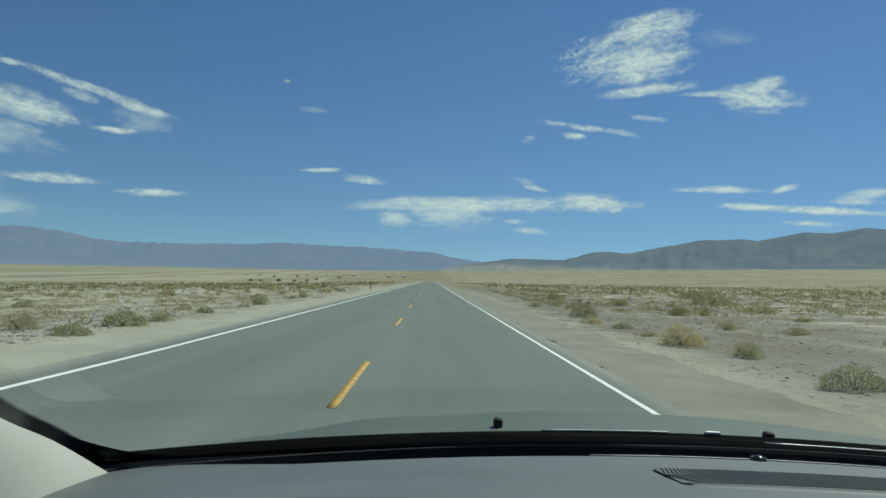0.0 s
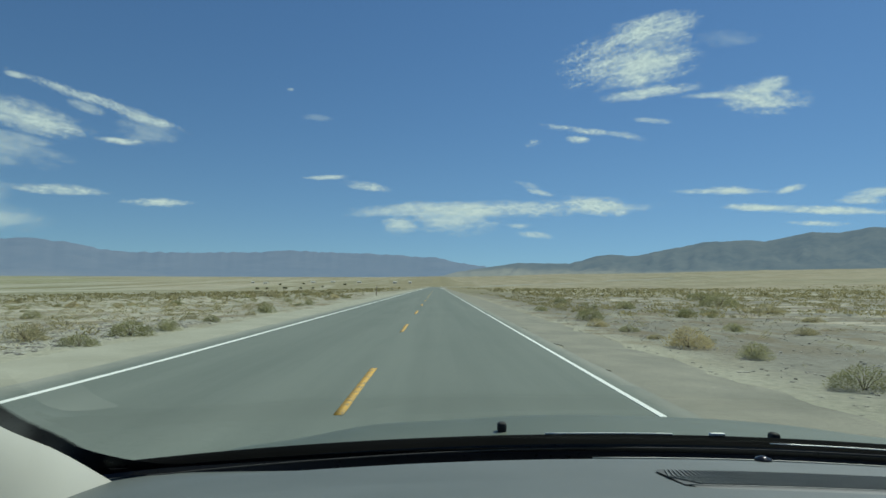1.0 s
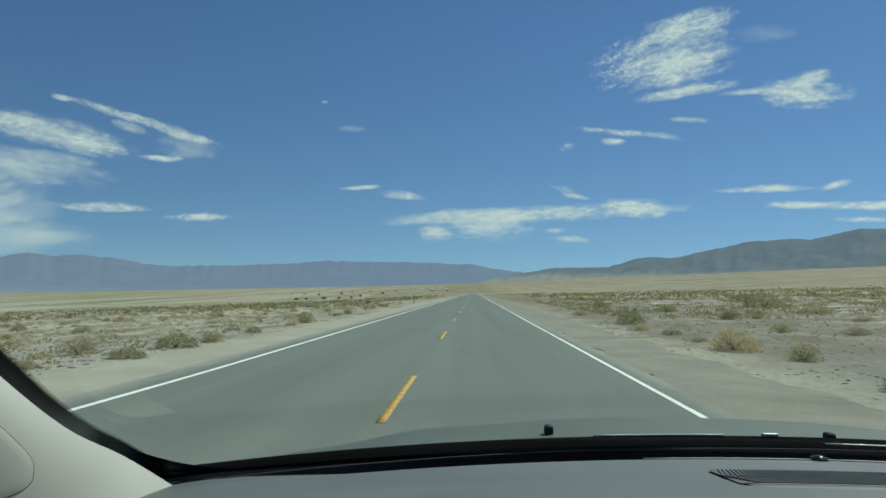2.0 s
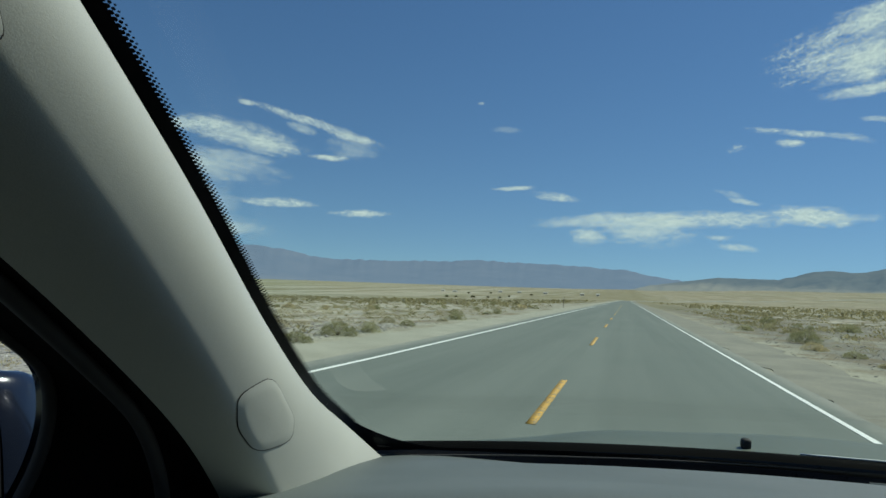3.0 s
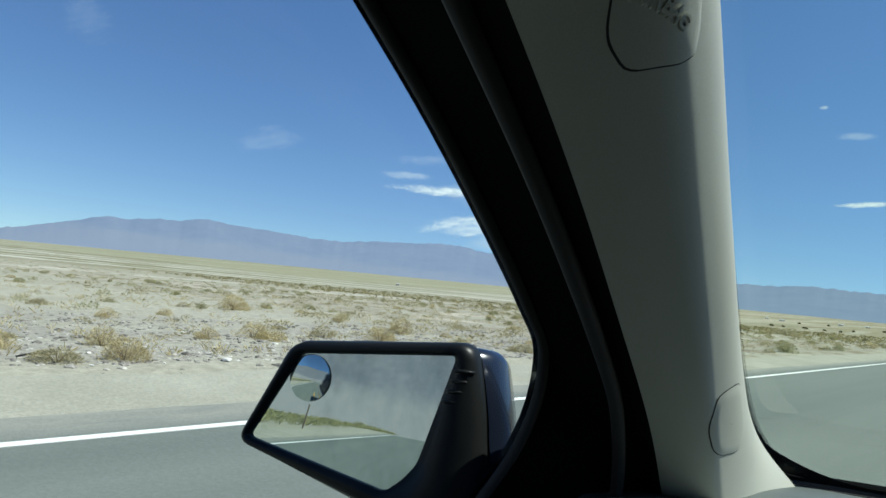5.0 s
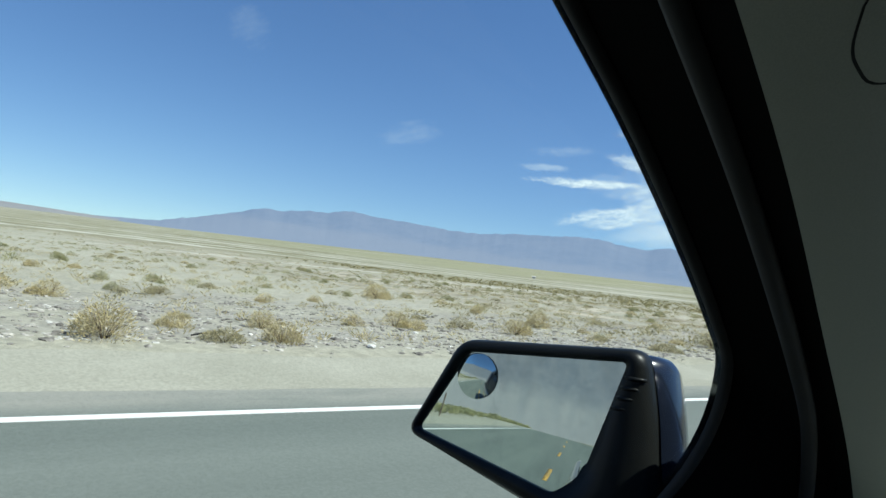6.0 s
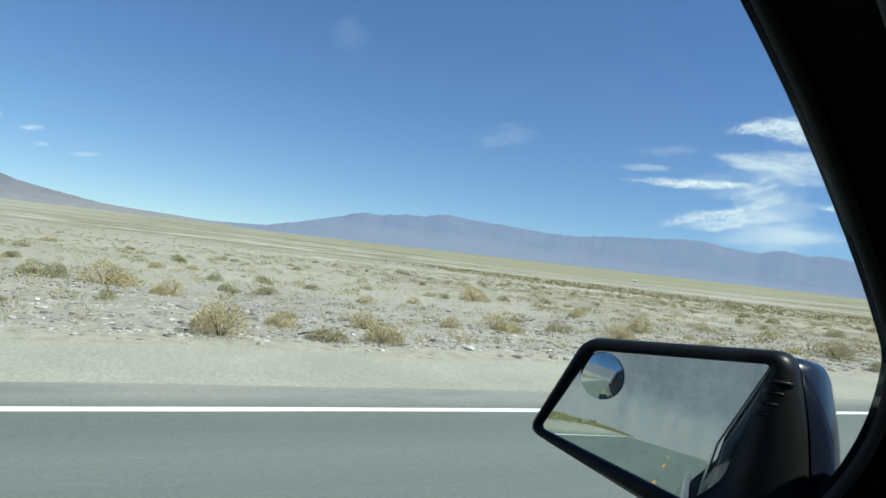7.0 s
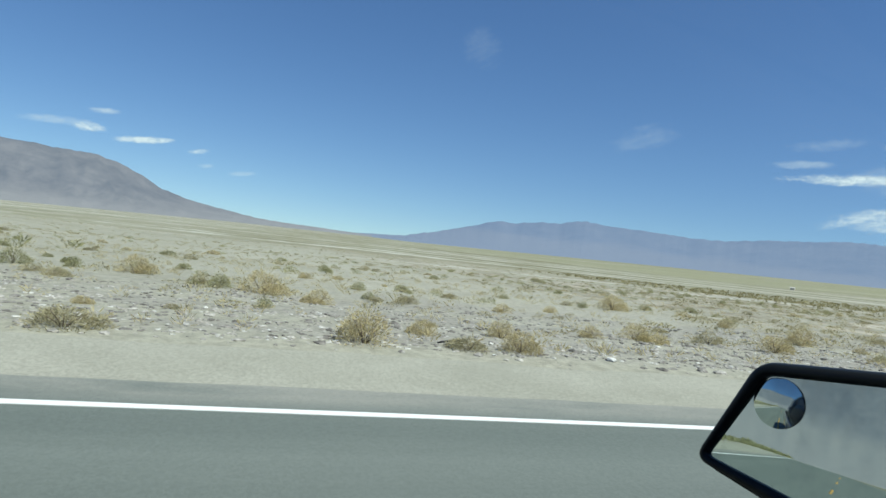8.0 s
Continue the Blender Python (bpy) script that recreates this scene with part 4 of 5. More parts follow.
# ---------------------------------------------------------------- posts and far houses
def marker_post(x, y, h, lean):
    t = thing("marker_post", "thin brown steel roadside marker post with a reflector", "post", "posts beside the road", at=(x, y, ground_z(x, y)))
    t.rotation_euler = (0, radians(lean), 0)
    bm = bmesh.new()
    prof = [(-.035, 0), (-.012, .018), (.012, .018), (.035, 0), (.03, -.006), (.01, .012), (-.01, .012), (-.03, -.006)]
    rings = [[bm.verts.new((a, b, z)) for a, b in prof] for z in (-0.2, h)]
    for i in range(8):
        bm.faces.new((rings[0][i], rings[0][(i + 1) % 8], rings[1][(i + 1) % 8], rings[1][i]))
    bm.faces.new(rings[1])
    part("post", bm, M_POST, t, smooth=False)
    bm = bmesh.new()
    box(bm, (0.06, 0.006, 0.09), pose(0, -0.012, h - 0.12), 0.002)
    part("reflector", bm, M_REFLECTOR_GLINT, t, "small white reflector", smooth=False)


marker_post(-6.45, 72.0, 1.15, 1.5)
marker_post(-6.6, -30.0, 1.1, 2.0)


def far_house(x, y, w, d, h, turn):
    t = thing("house", "small pale distant house with a low pale roof", "house", "far houses on the plain", at=(x, y, ground_z(x, y)))
    t.rotation_euler = (0, 0, radians(turn))
    bm = bmesh.new()
    box(bm, (w, d, h), pose(0, 0, h / 2 - 0.4))
    wall = part("wall", bm, M_WALL, t, smooth=False)
    bm = bmesh.new()
    e = 0.5
    vs = [bm.verts.new(p) for p in ((-w/2-e, -d/2-e, h-.4), (w/2+e, -d/2-e, h-.4), (w/2+e, d/2+e, h-.4), (-w/2-e, d/2+e, h-.4), (-w/2-e, 0, h+d*.22), (w/2+e, 0, h+d*.22))]
    for q in ((0, 1, 5, 4), (2, 3, 4, 5), (0, 4, 3), (1, 2, 5), (0, 3, 2, 1)):
        bm.faces.new([vs[k] for k in q])
    part("roof", bm, M_PALEROOF, t, smooth=False)
    for k in (-1, 1):
        bm = bmesh.new()
        box(bm, (w * 0.16, 0.1, h * 0.35), pose(k * w * 0.25, -d / 2 - 0.03, h * 0.45))
        part("window", bm, M_WINDOWDARK, t, smooth=False)


far_house(-649, 635, 5, 4, 2.6, 40)
hr = random.Random(3)
for k in range(5):
    far_house(-300 + 44 * k + hr.uniform(-9, 9), 1080 + hr.uniform(-60, 80), hr.uniform(3.5, 7), 4, hr.uniform(1.6, 2.2), hr.uniform(-30, 30))
for x, y in ((-36, 880), (-58, 910)):
    far_house(x, y, hr.uniform(3.5, 5), 4, hr.uniform(1.8, 2.4), hr.uniform(-30, 30))


def far_tree(seed, width, height):
    """A low dark desert tree: short forked trunk and a ragged crown of leaf clumps."""
    rt = random.Random(seed)
    t = thing("tree", "low dark green tree far off on the plain", "tree", "far trees round the houses")
    bm = bmesh.new()
    tube(bm, [(0, 0, -0.4), (0.05, 0.03, 0.5 * height), (0.1, 0.1, 0.75 * height)], 0.16, 6, 0.5)
    for k in range(4):
        a = 1.57 * k + rt.uniform(-.4, .4)
        tube(bm, [(0, 0, 0.3 * height), (0.2 * width * math.cos(a), 0.2 * width * math.sin(a), 0.55 * height), (0.34 * width * math.cos(a), 0.34 * width * math.sin(a), 0.75 * height)], 0.07, 5, 0.4)
    part("trunk", bm, M_TWIG, t, "brown forked trunk")
    v, f = [], []
    for k in range(6):
        a, d = rt.uniform(0, 6.28), rt.uniform(0.05, 0.3) * width
        v2, f2 = tufts(rt, 150, width * rt.uniform(0.45, 0.7), height * rt.uniform(0.45, 0.7), 0.55, 4.0)
        b, off = len(v), Vector((d * math.cos(a), d * math.sin(a), height * rt.uniform(0.12, 0.35)))
        v += [p + off for p in v2]
        f += [tuple(i + b for i in q) for q in f2]
    link_mesh("crown", v, f, M_TREE, t, "ragged dark green crown", smooth=False)
    return t


TREES = [far_tree(51, 3.2, 1.4), far_tree(52, 4.6, 1.8)]
for k, (az, d) in enumerate(((10.6, 640), (11.4, 950), (11.6, 660), (12.9, 650), (13.0, 630), (13.3, 900), (14.4, 670), (7.9, 850), (9.8, 720), (15.2, 640))):
    x, y = -d * math.sin(radians(az)), d * math.cos(radians(az))
    m = pose(x, y, ground_z(x, y), 0, 0, 47 * k)
    if k < 2:
        TREES[k].matrix_world = m
    else:
        copy_thing(TREES[k % 2], m)


# ---------------------------------------------------------------- litter on the verge
def tyre_scrap(x, y, turn):
    """A torn, curled strip of tread with a flat thicker end."""
    rows = []
    for k in range(15):
        t = k / 14
        w = 0.012 + 0.05 * max(0.0, (t - 0.55) / 0.45) ** 0.7
        rows.append([(0.34 * t - 0.17, w * (2 * j / 6 - 1), 0.012 + 0.03 * math.sin(2.6 * t) + 0.035 * t * t + 0.012 * abs(2 * j / 6 - 1)) for j in range(7)])
    ob = part("tyre_scrap", sheet(rows, 0.014), M_RUBBER, None, smooth=False)
    ob.location, ob.rotation_euler = (x, y, ground_z(x, y)), (0, 0, radians(turn))
    tagged(ob, "torn black strip of tyre rubber lying on gravel", "tyre scrap")


tyre_scrap(-7.5, 2.3, 78)


def pale_stone(x, y, size, turn):
    v, f = stone_template(int(100 * x) % 17)
    ob = link_mesh("pale_stone", [p * size for p in v], f, M_WALL, smooth=False)
    ob.location, ob.rotation_euler = (x, y, ground_z(x, y) + size * 0.2), (0, 0, radians(turn))
    tagged(ob, "single chalky white stone on the verge", "stone", "white stones on the verge")


for x, y, size, turn in ((-7.02, 4.17, .12, 20), (-6.93, 2.63, .05, 70), (-7.9, 2.95, .07, 10), (-7.1, .25, .05, 40), (-8.9, 6.1, .09, 0), (-7.3, 5.6, .06, 90), (-9.6, -.6, .08, 30)):
    pale_stone(x, y, size, turn)


# ---------------------------------------------------------------- the car
car = thing("car", "dark blue car parked on the highway, grey-beige cabin with black trim", "car")
MID = 0.52            # the car's middle line in x


def flip(p):
    return (2 * MID - p[0], p[1], p[2])


# the screen's side edge, from its lower corner up along the pillar, then the pillar's rear edge and the door window's front edge
EDGE = [(-.262, .915, 1.166), (-.287, .825, 1.228), (-.268, .679, 1.290), (-.242, .530, 1.370), (-.2105, .370, 1.465), (-.173, .199, 1.550), (-.136, .024, 1.622), (-.106, -.116, 1.672)]
REAR = [(-0.316, 0.774, 0.966), (-0.315, 0.71, 1.07), (-0.301, 0.614, 1.178), (-0.277, 0.499, 1.28), (-0.245, 0.351, 1.376), (-0.208, 0.199, 1.458), (-0.178, 0.043, 1.538), (-0.154, -0.087, 1.601)]
WINDOW = [(-.452, .36, .99), (-.441, .426, 1.121), (-.389, .457, 1.241), (-.361, .438, 1.321), (-.333, .361, 1.372), (-.301, .218, 1.460), (-.283, .096, 1.533), (-.262, -.015, 1.608), (-.245, -.118, 1.675)]
E_C, R_C = curve(EDGE, 71), curve(REAR, 71)
BULGE = np.array((0.78, -0.42, 0.25))
ROLL = 0.019          # how far the trim rolls away towards the door


def on_trim(u, s, proud=0.0):
    """A point of the pillar trim: u runs up the pillar (0..7), s from the screen's edge to the door."""
    i = max(0.0, min(69.999, u * 10))
    k, r = int(i), i - int(i)
    a, b = E_C[k] * (1 - r) + E_C[k + 1] * r, R_C[k] * (1 - r) + R_C[k + 1] * r
    # it turns over into its rear face earlier towards the top
    turn = 0.62 + 0.14 * max(0.0, min(1.0, (4.7 - u) / 1.8))
    full = 0.041 * (1 - (1 - min(s, turn) / turn) ** 2.7) - (0.041 + ROLL) * max(0.0, (min(s, 1) - turn) / (1 - turn)) ** 2.3 + proud
    a = a + (a - b) * 0.02 * max(0.0, min(1.0, (u - 1.0) / 3.0))
    return a * (1 - s) + b * s + BULGE * full


def build_screen():
    left = [np.array(p) + np.array((-.06, .03, 0.004)) for p in curve(EDGE, 25)]
    rows = []
    for k, p in enumerate(left):
        q = np.array(flip(p))
        u = k / 24
        bow = np.array((0, 0.03 + 0.06 * u, 0.052 - 0.017 * u))
        rows.append([tuple(p * (1 - s) + q * s + bow * (1 - (2 * s - 1) ** 2)) for s in np.linspace(0, 1, 33)])
    pane = part("windshield", sheet(rows), M_GLASS, car, "raked windshield with a black printed border")
    pane.visible_shadow = False
    inner = lambda u, s: Vector(on_pane(rows, u, s)) + Vector((0, -0.004, -0.004))
    edge = lambda u: 0.0256 + 0.0095 * u
    band = [[tuple(inner(k / 60, w * edge(k / 60))) for w in (0.0, 0.4, 0.8, 1.0)] for k in range(61)]
    part("border", sheet(band), M_FRIT, pane, "black printed border of the glass")
    band = [[flip(tuple(inner(k / 60, w * edge(k / 60)))) for w in (0.0, 0.5, 1.0)] for k in range(61)]
    part("border", sheet(band), M_FRIT, pane, "black printed border of the glass")
    band = [[tuple(inner(0.020 * w, t)) for t in np.linspace(0.0, 1.0, 60)] for w in (0.0, 0.5, 1.0)]
    part("border", sheet(band), M_FRIT, pane, "black printed border of the glass")
    # rounded lower corners of the border
    for mirrored in (False, True):
        arc = []
        for k in range(13):
            a = math.pi / 2 * k / 12
            u, w = 0.018 + 0.15 * (1 - math.sin(a)), edge(0.1) - 0.002 + 0.062 * (1 - math.cos(a))
            foot = inner(max(0.012, u - 0.03), edge(0.1) - 0.004) if k < 7 else inner(0.012, w)
            arc.append([tuple(inner(u, w)), tuple(foot)])
        if mirrored:
            arc = [[flip(p) for p in r] for r in arc]
        part("border", sheet(arc), M_FRIT, pane, "rounded black corner of the border")
    # the roof's front edge: cloth header inside, painted skin outside
    for lift, material, name, label in ((-0.014, M_LINER, "header", "grey cloth header above the windshield"), (0.012, M_BLUE, "roof_front", "dark blue front edge of the roof")):
        rows_h = []
        for w in np.linspace(0, 1, 12):
            row = []
            for t in np.linspace(0.0, 1.0, 49):
                side = min(t, 1 - t)
                start = (5.0 + 0.45 * max(0.0, 1 - side / 0.2)) / 7
                row.append(tuple(Vector(on_pane(rows, start + (1 - start) * w, t)) + Vector((0, 0.3 * lift, lift))))
            rows_h.append(row)
        part(name, sheet(rows_h, 0.006), material, car, label)
    # fading dots along the border
    bm = bmesh.new()
    for k in range(310):
        for j, (w, r) in enumerate(((0.0004, 0.0017), (0.0018, 0.0012), (0.0030, 0.0008))):
            u = 0.10 + 0.9 * (k + 0.5 * j) / 310
            if u < 1:
                w += edge(u)
                a, b, c = inner(u, w), inner(min(u + 0.01, 1), w), inner(u, w + 0.003)
                d1, d2 = (b - a).normalized(), (c - a).normalized()
                vs = [bm.verts.new(a + r * (math.cos(t) * d1 + math.sin(t) * d2)) for t in (0, 1.05, 2.1, 3.14, 4.19, 5.24)]
                bm.faces.new(vs)
    part("dots", bm, M_FRIT, pane, "row of small black printed dots")
    return rows


def on_pane(rows, u, s):
    i, j = min(u * 24, 23.999), min(s * 32, 31.999)
    a, b, r, q = int(i), int(j), i - int(i), j - int(j)
    p = [np.array(rows[a + x][b + y]) for x in (0, 1) for y in (0, 1)]
    return tuple((p[0] * (1 - q) + p[1] * q) * (1 - r) + (p[2] * (1 - q) + p[3] * q) * r)


build_screen()


def patch(corners, proud, grow=1.0, rings=7, k=5):
    """Rounded field of the trim surface inside corners (u, s), standing a little proud, with a soft rim."""
    cu, cs = sum(c[0] for c in corners) / len(corners), sum(c[1] for c in corners) / len(corners)
    loop = []
    m = len(corners)
    for i, (u, v) in enumerate(corners):
        (pu, pv), (qu, qv) = corners[i - 1], corners[(i + 1) % m]
        for j in range(k):
            t = j / (k - 1)
            a, b = 0.33 * (1 - t) ** 2, 0.33 * t ** 2
            loop.append((u + (pu - u) * a + (qu - u) * b, v + (pv - v) * a + (qv - v) * b))
    loop.append(loop[0])
    rows = []
    for r in range(rings + 1):
        w = max(0.02, r / rings) * grow
        drop = 0.0010 if r == rings else 0.0
        rows.append([tuple(on_trim(cu + (u - cu) * w, cs + (v - cs) * w, proud - drop)) for u, v in loop])
    return sheet(rows)


def build_pillar():
    rows = [[tuple(on_trim(u, s)) for s in np.linspace(0, 1, 34)] for u in np.linspace(0, 7, 90)]
    trim = part("pillar_trim", sheet(rows), M_TRIM, car, "grey-beige windshield pillar trim, finely grained")
    bag = [(5.19, 0.83), (4.96, 0.49), (4.82, 0.53), (4.76, 0.60), (4.81, 0.71), (4.95, 0.855), (5.09, 0.88)]
    cap = [(2.80, 0.345), (3.04, 0.725), (2.86, 0.84), (2.52, 0.815), (2.16, 0.50), (2.27, 0.36)]
    for name, corners, label in (("airbag_cover", bag, "rounded cover with embossed letters"), ("screw_cover", cap, "small rounded cover on the trim")):
        part("joint", patch(corners, 0.0014, 1.010), M_DARKCABIN, trim, "dark joint round the cover")
        part(name, patch(corners, 0.0020, 0.986), M_TRIM, trim, label)
    text = bpy.data.curves.new("airbag_letters", "FONT")
    text.body, text.size, text.extrude, text.align_x, text.align_y = "AIRBAG", 0.0094, 0.0009, "CENTER", "CENTER"
    text.offset = 0.00025
    tmp = new("letters_source", text)
    me = bpy.data.meshes.new_from_object(tmp.evaluated_get(bpy.context.evaluated_depsgraph_get()))
    bpy.data.objects.remove(tmp)
    me.materials.clear()
    me.materials.append(M_TRIM)
    # the letters follow the curve of the trim
    uc, sc = 4.985, 0.728
    du, ds = (on_trim(uc + 0.02, sc) - on_trim(uc - 0.02, sc)) / 0.04, (on_trim(uc, sc + 0.01) - on_trim(uc, sc - 0.01)) / 0.02
    run = on_trim(4.87, 0.655) - on_trim(5.10, 0.80)
    run = run / np.linalg.norm(run)
    rise = on_trim(5.04, 0.615) - on_trim(uc, sc)
    rise = rise - run * np.dot(rise, run)
    rise = rise / np.linalg.norm(rise)
    for v in me.vertices:
        (du_v, ds_v), *_ = np.linalg.lstsq(np.stack((du, ds), 1), run * v.co.x + rise * v.co.y, rcond=None)
        v.co = Vector(on_trim(uc + du_v, sc + ds_v, 0.0026 + v.co.z))
    letters = new("letters", me)
    letters.parent = trim
    tagged(letters, "embossed letters reading AIRBAG")
    other = [[flip(p) for p in r] for r in rows]
    part("pillar_trim", sheet(other), M_TRIM, car, "grey-beige windshield pillar trim")


build_pillar()


def build_door():
    a, b = curve(REAR, 60) - BULGE * ROLL, curve(WINDOW, 60)
    rows = []
    for k in range(60):
        p, q = a[k], b[k]
        row = []
        for s in np.linspace(0, 1, 13):
            ridge = 0.007 * math.exp(-((s - 0.45) / 0.10) ** 2) - 0.006 * math.exp(-((s - 0.18) / 0.12) ** 2)
            row.append(tuple(p * (1 - s) + q * s + np.array((0.75, -0.5, 0.1)) * (ridge + 0.003 * math.sin(math.pi * s)) * min(1, s / 0.12)))
        rows.append(row)
    frame_ob = part("door_frame", sheet(rows), M_BLACK, car, "matt black door frame with a rubber seal")
    bm = bmesh.new()
    tube(bm, [tuple(p * 0.55 + q * 0.45 + np.array((0.014, -0.01, 0.002))) for p, q in zip(a, b)], 0.006, 8)
    part("seal", bm, M_RUBBER, frame_ob, "black rubber door seal")
    bm = bmesh.new()
    tube(bm, [tuple(p) for p in b], 0.005, 8)
    part("window_channel", bm, M_RUBBER, frame_ob, "black rubber window channel")
    e = curve(EDGE, 60)
    rows = [[tuple(p * (1 - t) + q * t + np.array((-0.05, 0.0, 0.0)) * (0.2 + math.sin(math.pi * t))) for t in np.linspace(0.12, 1.02, 9)] for p, q in zip(e, b)]
    part("outer_pillar", sheet(rows), M_BLUE, car, "dark blue outer windshield pillar")
    # the pane, from its front edge back to the middle pillar
    rows = [[(p[0] - 0.004, p[1] + 0.01 - (p[1] + 0.01 + 0.95) * t, p[2]) for t in np.linspace(0, 1, 12)] for p in b]
    pane = part("side_window", sheet(rows), M_SIDEGLASS, car, "closed driver's side window")
    pane.visible_shadow = False
    # inner door panel and the outer skin with its belt line, seams and handle
    rows = [[(x, y, z) for y in np.linspace(0.75, -1.0, 10)] for x, z in ((-.36, 1.0), (-.352, .985), (-.34, .9), (-.355, .7), (-.36, .2))]
    part("door_panel", sheet(rows, 0.02), M_DARKCABIN, car, "dark inner door panel")
    prof = [(-.455, 1.0), (-.475, .985), (-.505, .90), (-.525, .75), (-.53, .6), (-.515, .42), (-.49, .30)]
    rows = [[(x + 0.05 * max(0, y - 1.0) ** 2 + 0.035 * (max(0, -y - 0.8) / 2.4) ** 1.5, y, z + (0.05 * max(0, -y) / 3.2) * (z > 0.95)) for x, z in prof] for y in np.linspace(0.95, -3.2, 40)]
    skin = part("body_side", sheet(rows, -0.01), M_BLUE, car, "dark blue glossy car side")
    for y in (0.62, -0.62, -1.65):
        bm = bmesh.new()
        tube(bm, [(x - 0.001, y, z) for x, z in prof], 0.003, 5)
        part("door_seam", bm, M_RUBBER, skin, "thin dark door seam")
    bm = bmesh.new()
    tube(bm, [(-.50, -.36, .955), (-.532, -.38, .96), (-.538, -.46, .962), (-.532, -.54, .96), (-.50, -.56, .955)], 0.013, 8)
    part("door_handle", bm, M_BLUE, skin, "dark blue pull handle")
    bm = bmesh.new()
    tube(bm, [(-.458, .42, 1.003), (-.462, -1.0, .995), (-.462, -2.2, .985)], 0.008, 6)
    part("belt_moulding", bm, M_GLOSSBLACK, skin, "black moulding under the window")
    rows = [[(x, y, z) for y in np.linspace(-.93, -1.08, 4)] for x, z in ((-.43, 1.0), (-.412, 1.24), (-.326, 1.49), (-.23, 1.66))]
    part("middle_pillar", sheet(rows, 0.03), M_GLOSSBLACK, car, "gloss black middle pillar")
    rows = [[(x + dx * t, -1.08 - 1.42 * t, z + dz * t) for t in np.linspace(0, 1, 8)] for x, z, dx, dz in ((-.45, 1.0, .06, .06), (-.426, 1.24, .062, .02), (-.338, 1.50, .118, .16), (-.25, 1.66, .03, .02))]
    part("rear_side_window", sheet(rows, 0.005), M_WINDOWDARK, car, "dark rear side window")


build_door()


def build_dash():
    def sink(x):
        s = max(0.0, min(1.0, (x + 0.27) / 0.30))
        return 0.017 * s * s * (3 - 2 * s)

    def far_edge(x):
        q = ((x - MID) / 0.85) ** 2
        return 0.975 - 0.05 * q, 1.222 - 0.058 * q
    xs = np.linspace(-0.36, 2 * MID + 0.36, 64)
    rows = []
    for k in range(26):
        row = []
        for x in xs:
            y0, z0 = far_edge(x)
            d = 0.55 * k / 25
            z = z0 + 0.10 * d - 1.1 * max(0, d - 0.36) ** 2 * 4 - sink(x) * max(0, 1 - d / 0.085)
            hump = 0.018 * math.exp(-((x - 0.02) / 0.22) ** 2) * max(0, min(1, (d - 0.2) / 0.15))
            row.append((x, y0 - d, z + hump))
        rows.append(row)
    last = rows[-1]
    rows.append([(x, y - 0.02, z - 0.1) for x, y, z in last])
    rows.append([(x, y + 0.02, z - 0.6) for x, y, z in last])
    dash = part("dashboard", sheet(rows), M_DASH, car, "grey grained plastic dashboard top")

    def top(x, d, lift=0.0):
        y0, z0 = far_edge(x)
        return (x, y0 - d, z0 + 0.10 * d - 1.1 * max(0, d - 0.36) ** 2 * 4 - sink(x) * max(0, 1 - d / 0.085) + lift)
    # speaker grille: a strip of fine slanting bars with a rounded end, and a smooth sunk field on its near side
    def field(t, w):
        return 0.338 + 0.53 * t + 0.02 * (w - 0.17) ** 2 / 0.03 * (1 - t) ** 6, 0.174 + 0.215 * w + 0.008 * math.sin(math.pi * t)
    rows = [[top(*field(t, w), h) for t in np.linspace(0, 1, 40)] for w, h in ((-0.02, 0.0004), (0.0, 0.0026), (0.015, 0.0021), (0.345, 0.0017), (0.36, 0.0021), (0.385, 0.0002))]
    grille = part("speaker_grille", sheet(rows), M_GRILLE, dash, "speaker grille strip with fine slanting bars")
    bm = bmesh.new()
    for k in range(104):
        t = 0.022 + 0.94 * k / 104
        tube(bm, [top(*field(t + 0.022 * w / 0.33, 0.012 + w), 0.0030 - 0.0006 * w / 0.33) for w in (0.0, 0.17, 0.335)], 0.0008, 4)
    part("mesh", bm, M_DASH, grille, "fine slanting grey bars", smooth=False)
    for w in (0.0, 0.36):
        bm = bmesh.new()
        tube(bm, [top(*field(t, w), 0.0012) for t in np.linspace(0, 1, 30)], 0.0015, 6)
        part("rim", bm, M_DASH, grille, "rounded grey rim of the grille")
    rows = [[top(*field(t, w), 0.0012 - 0.003 * math.sin(math.pi * min(1, (w - 0.39) / 0.34)) ** 0.5) for t in np.linspace(0.012, 1, 30)] for w in (0.39, 0.42, 0.5, 0.6, 0.7, 0.73)]
    part("cover", sheet(rows), M_DASH, grille, "smooth grey cover beside the grille strip")
    bm = bmesh.new()
    bmesh.ops.create_uvsphere(bm, u_segments=18, v_segments=10, radius=0.0085, matrix=pose(*top(0.515, 0.085, 0.0)) @ Matrix.Diagonal((1, 1, 0.75, 1)))
    bmesh.ops.create_cone(bm, cap_ends=True, segments=20, radius1=0.0100, radius2=0.0090, depth=0.003, matrix=pose(*top(0.515, 0.085, 0.002)))
    part("light_sensor", bm, M_GLOSSBLACK, dash, "small black domed light sensor")
    # demister slot near the glass
    for x0, x1 in ((0.22, 0.78), (0.80, 1.2)):
        bm = sheet([[top(x, d, 0.0016) for x in np.linspace(x0, x1, 24)] for d in (0.012, 0.022)])
        part("demister_slot", bm, M_RUBBER, dash, "thin dark demister slot")
    bm = bmesh.new()
    tube(bm, [top(x, 0.084, 0.0006) for x in np.linspace(0.31, 0.95, 20)], 0.0011, 5)
    part("slot_lip", bm, M_TRIM, dash, "thin raised lip of the slot")
    edge = np.linspace(-0.30, 2 * MID + 0.30, 50)
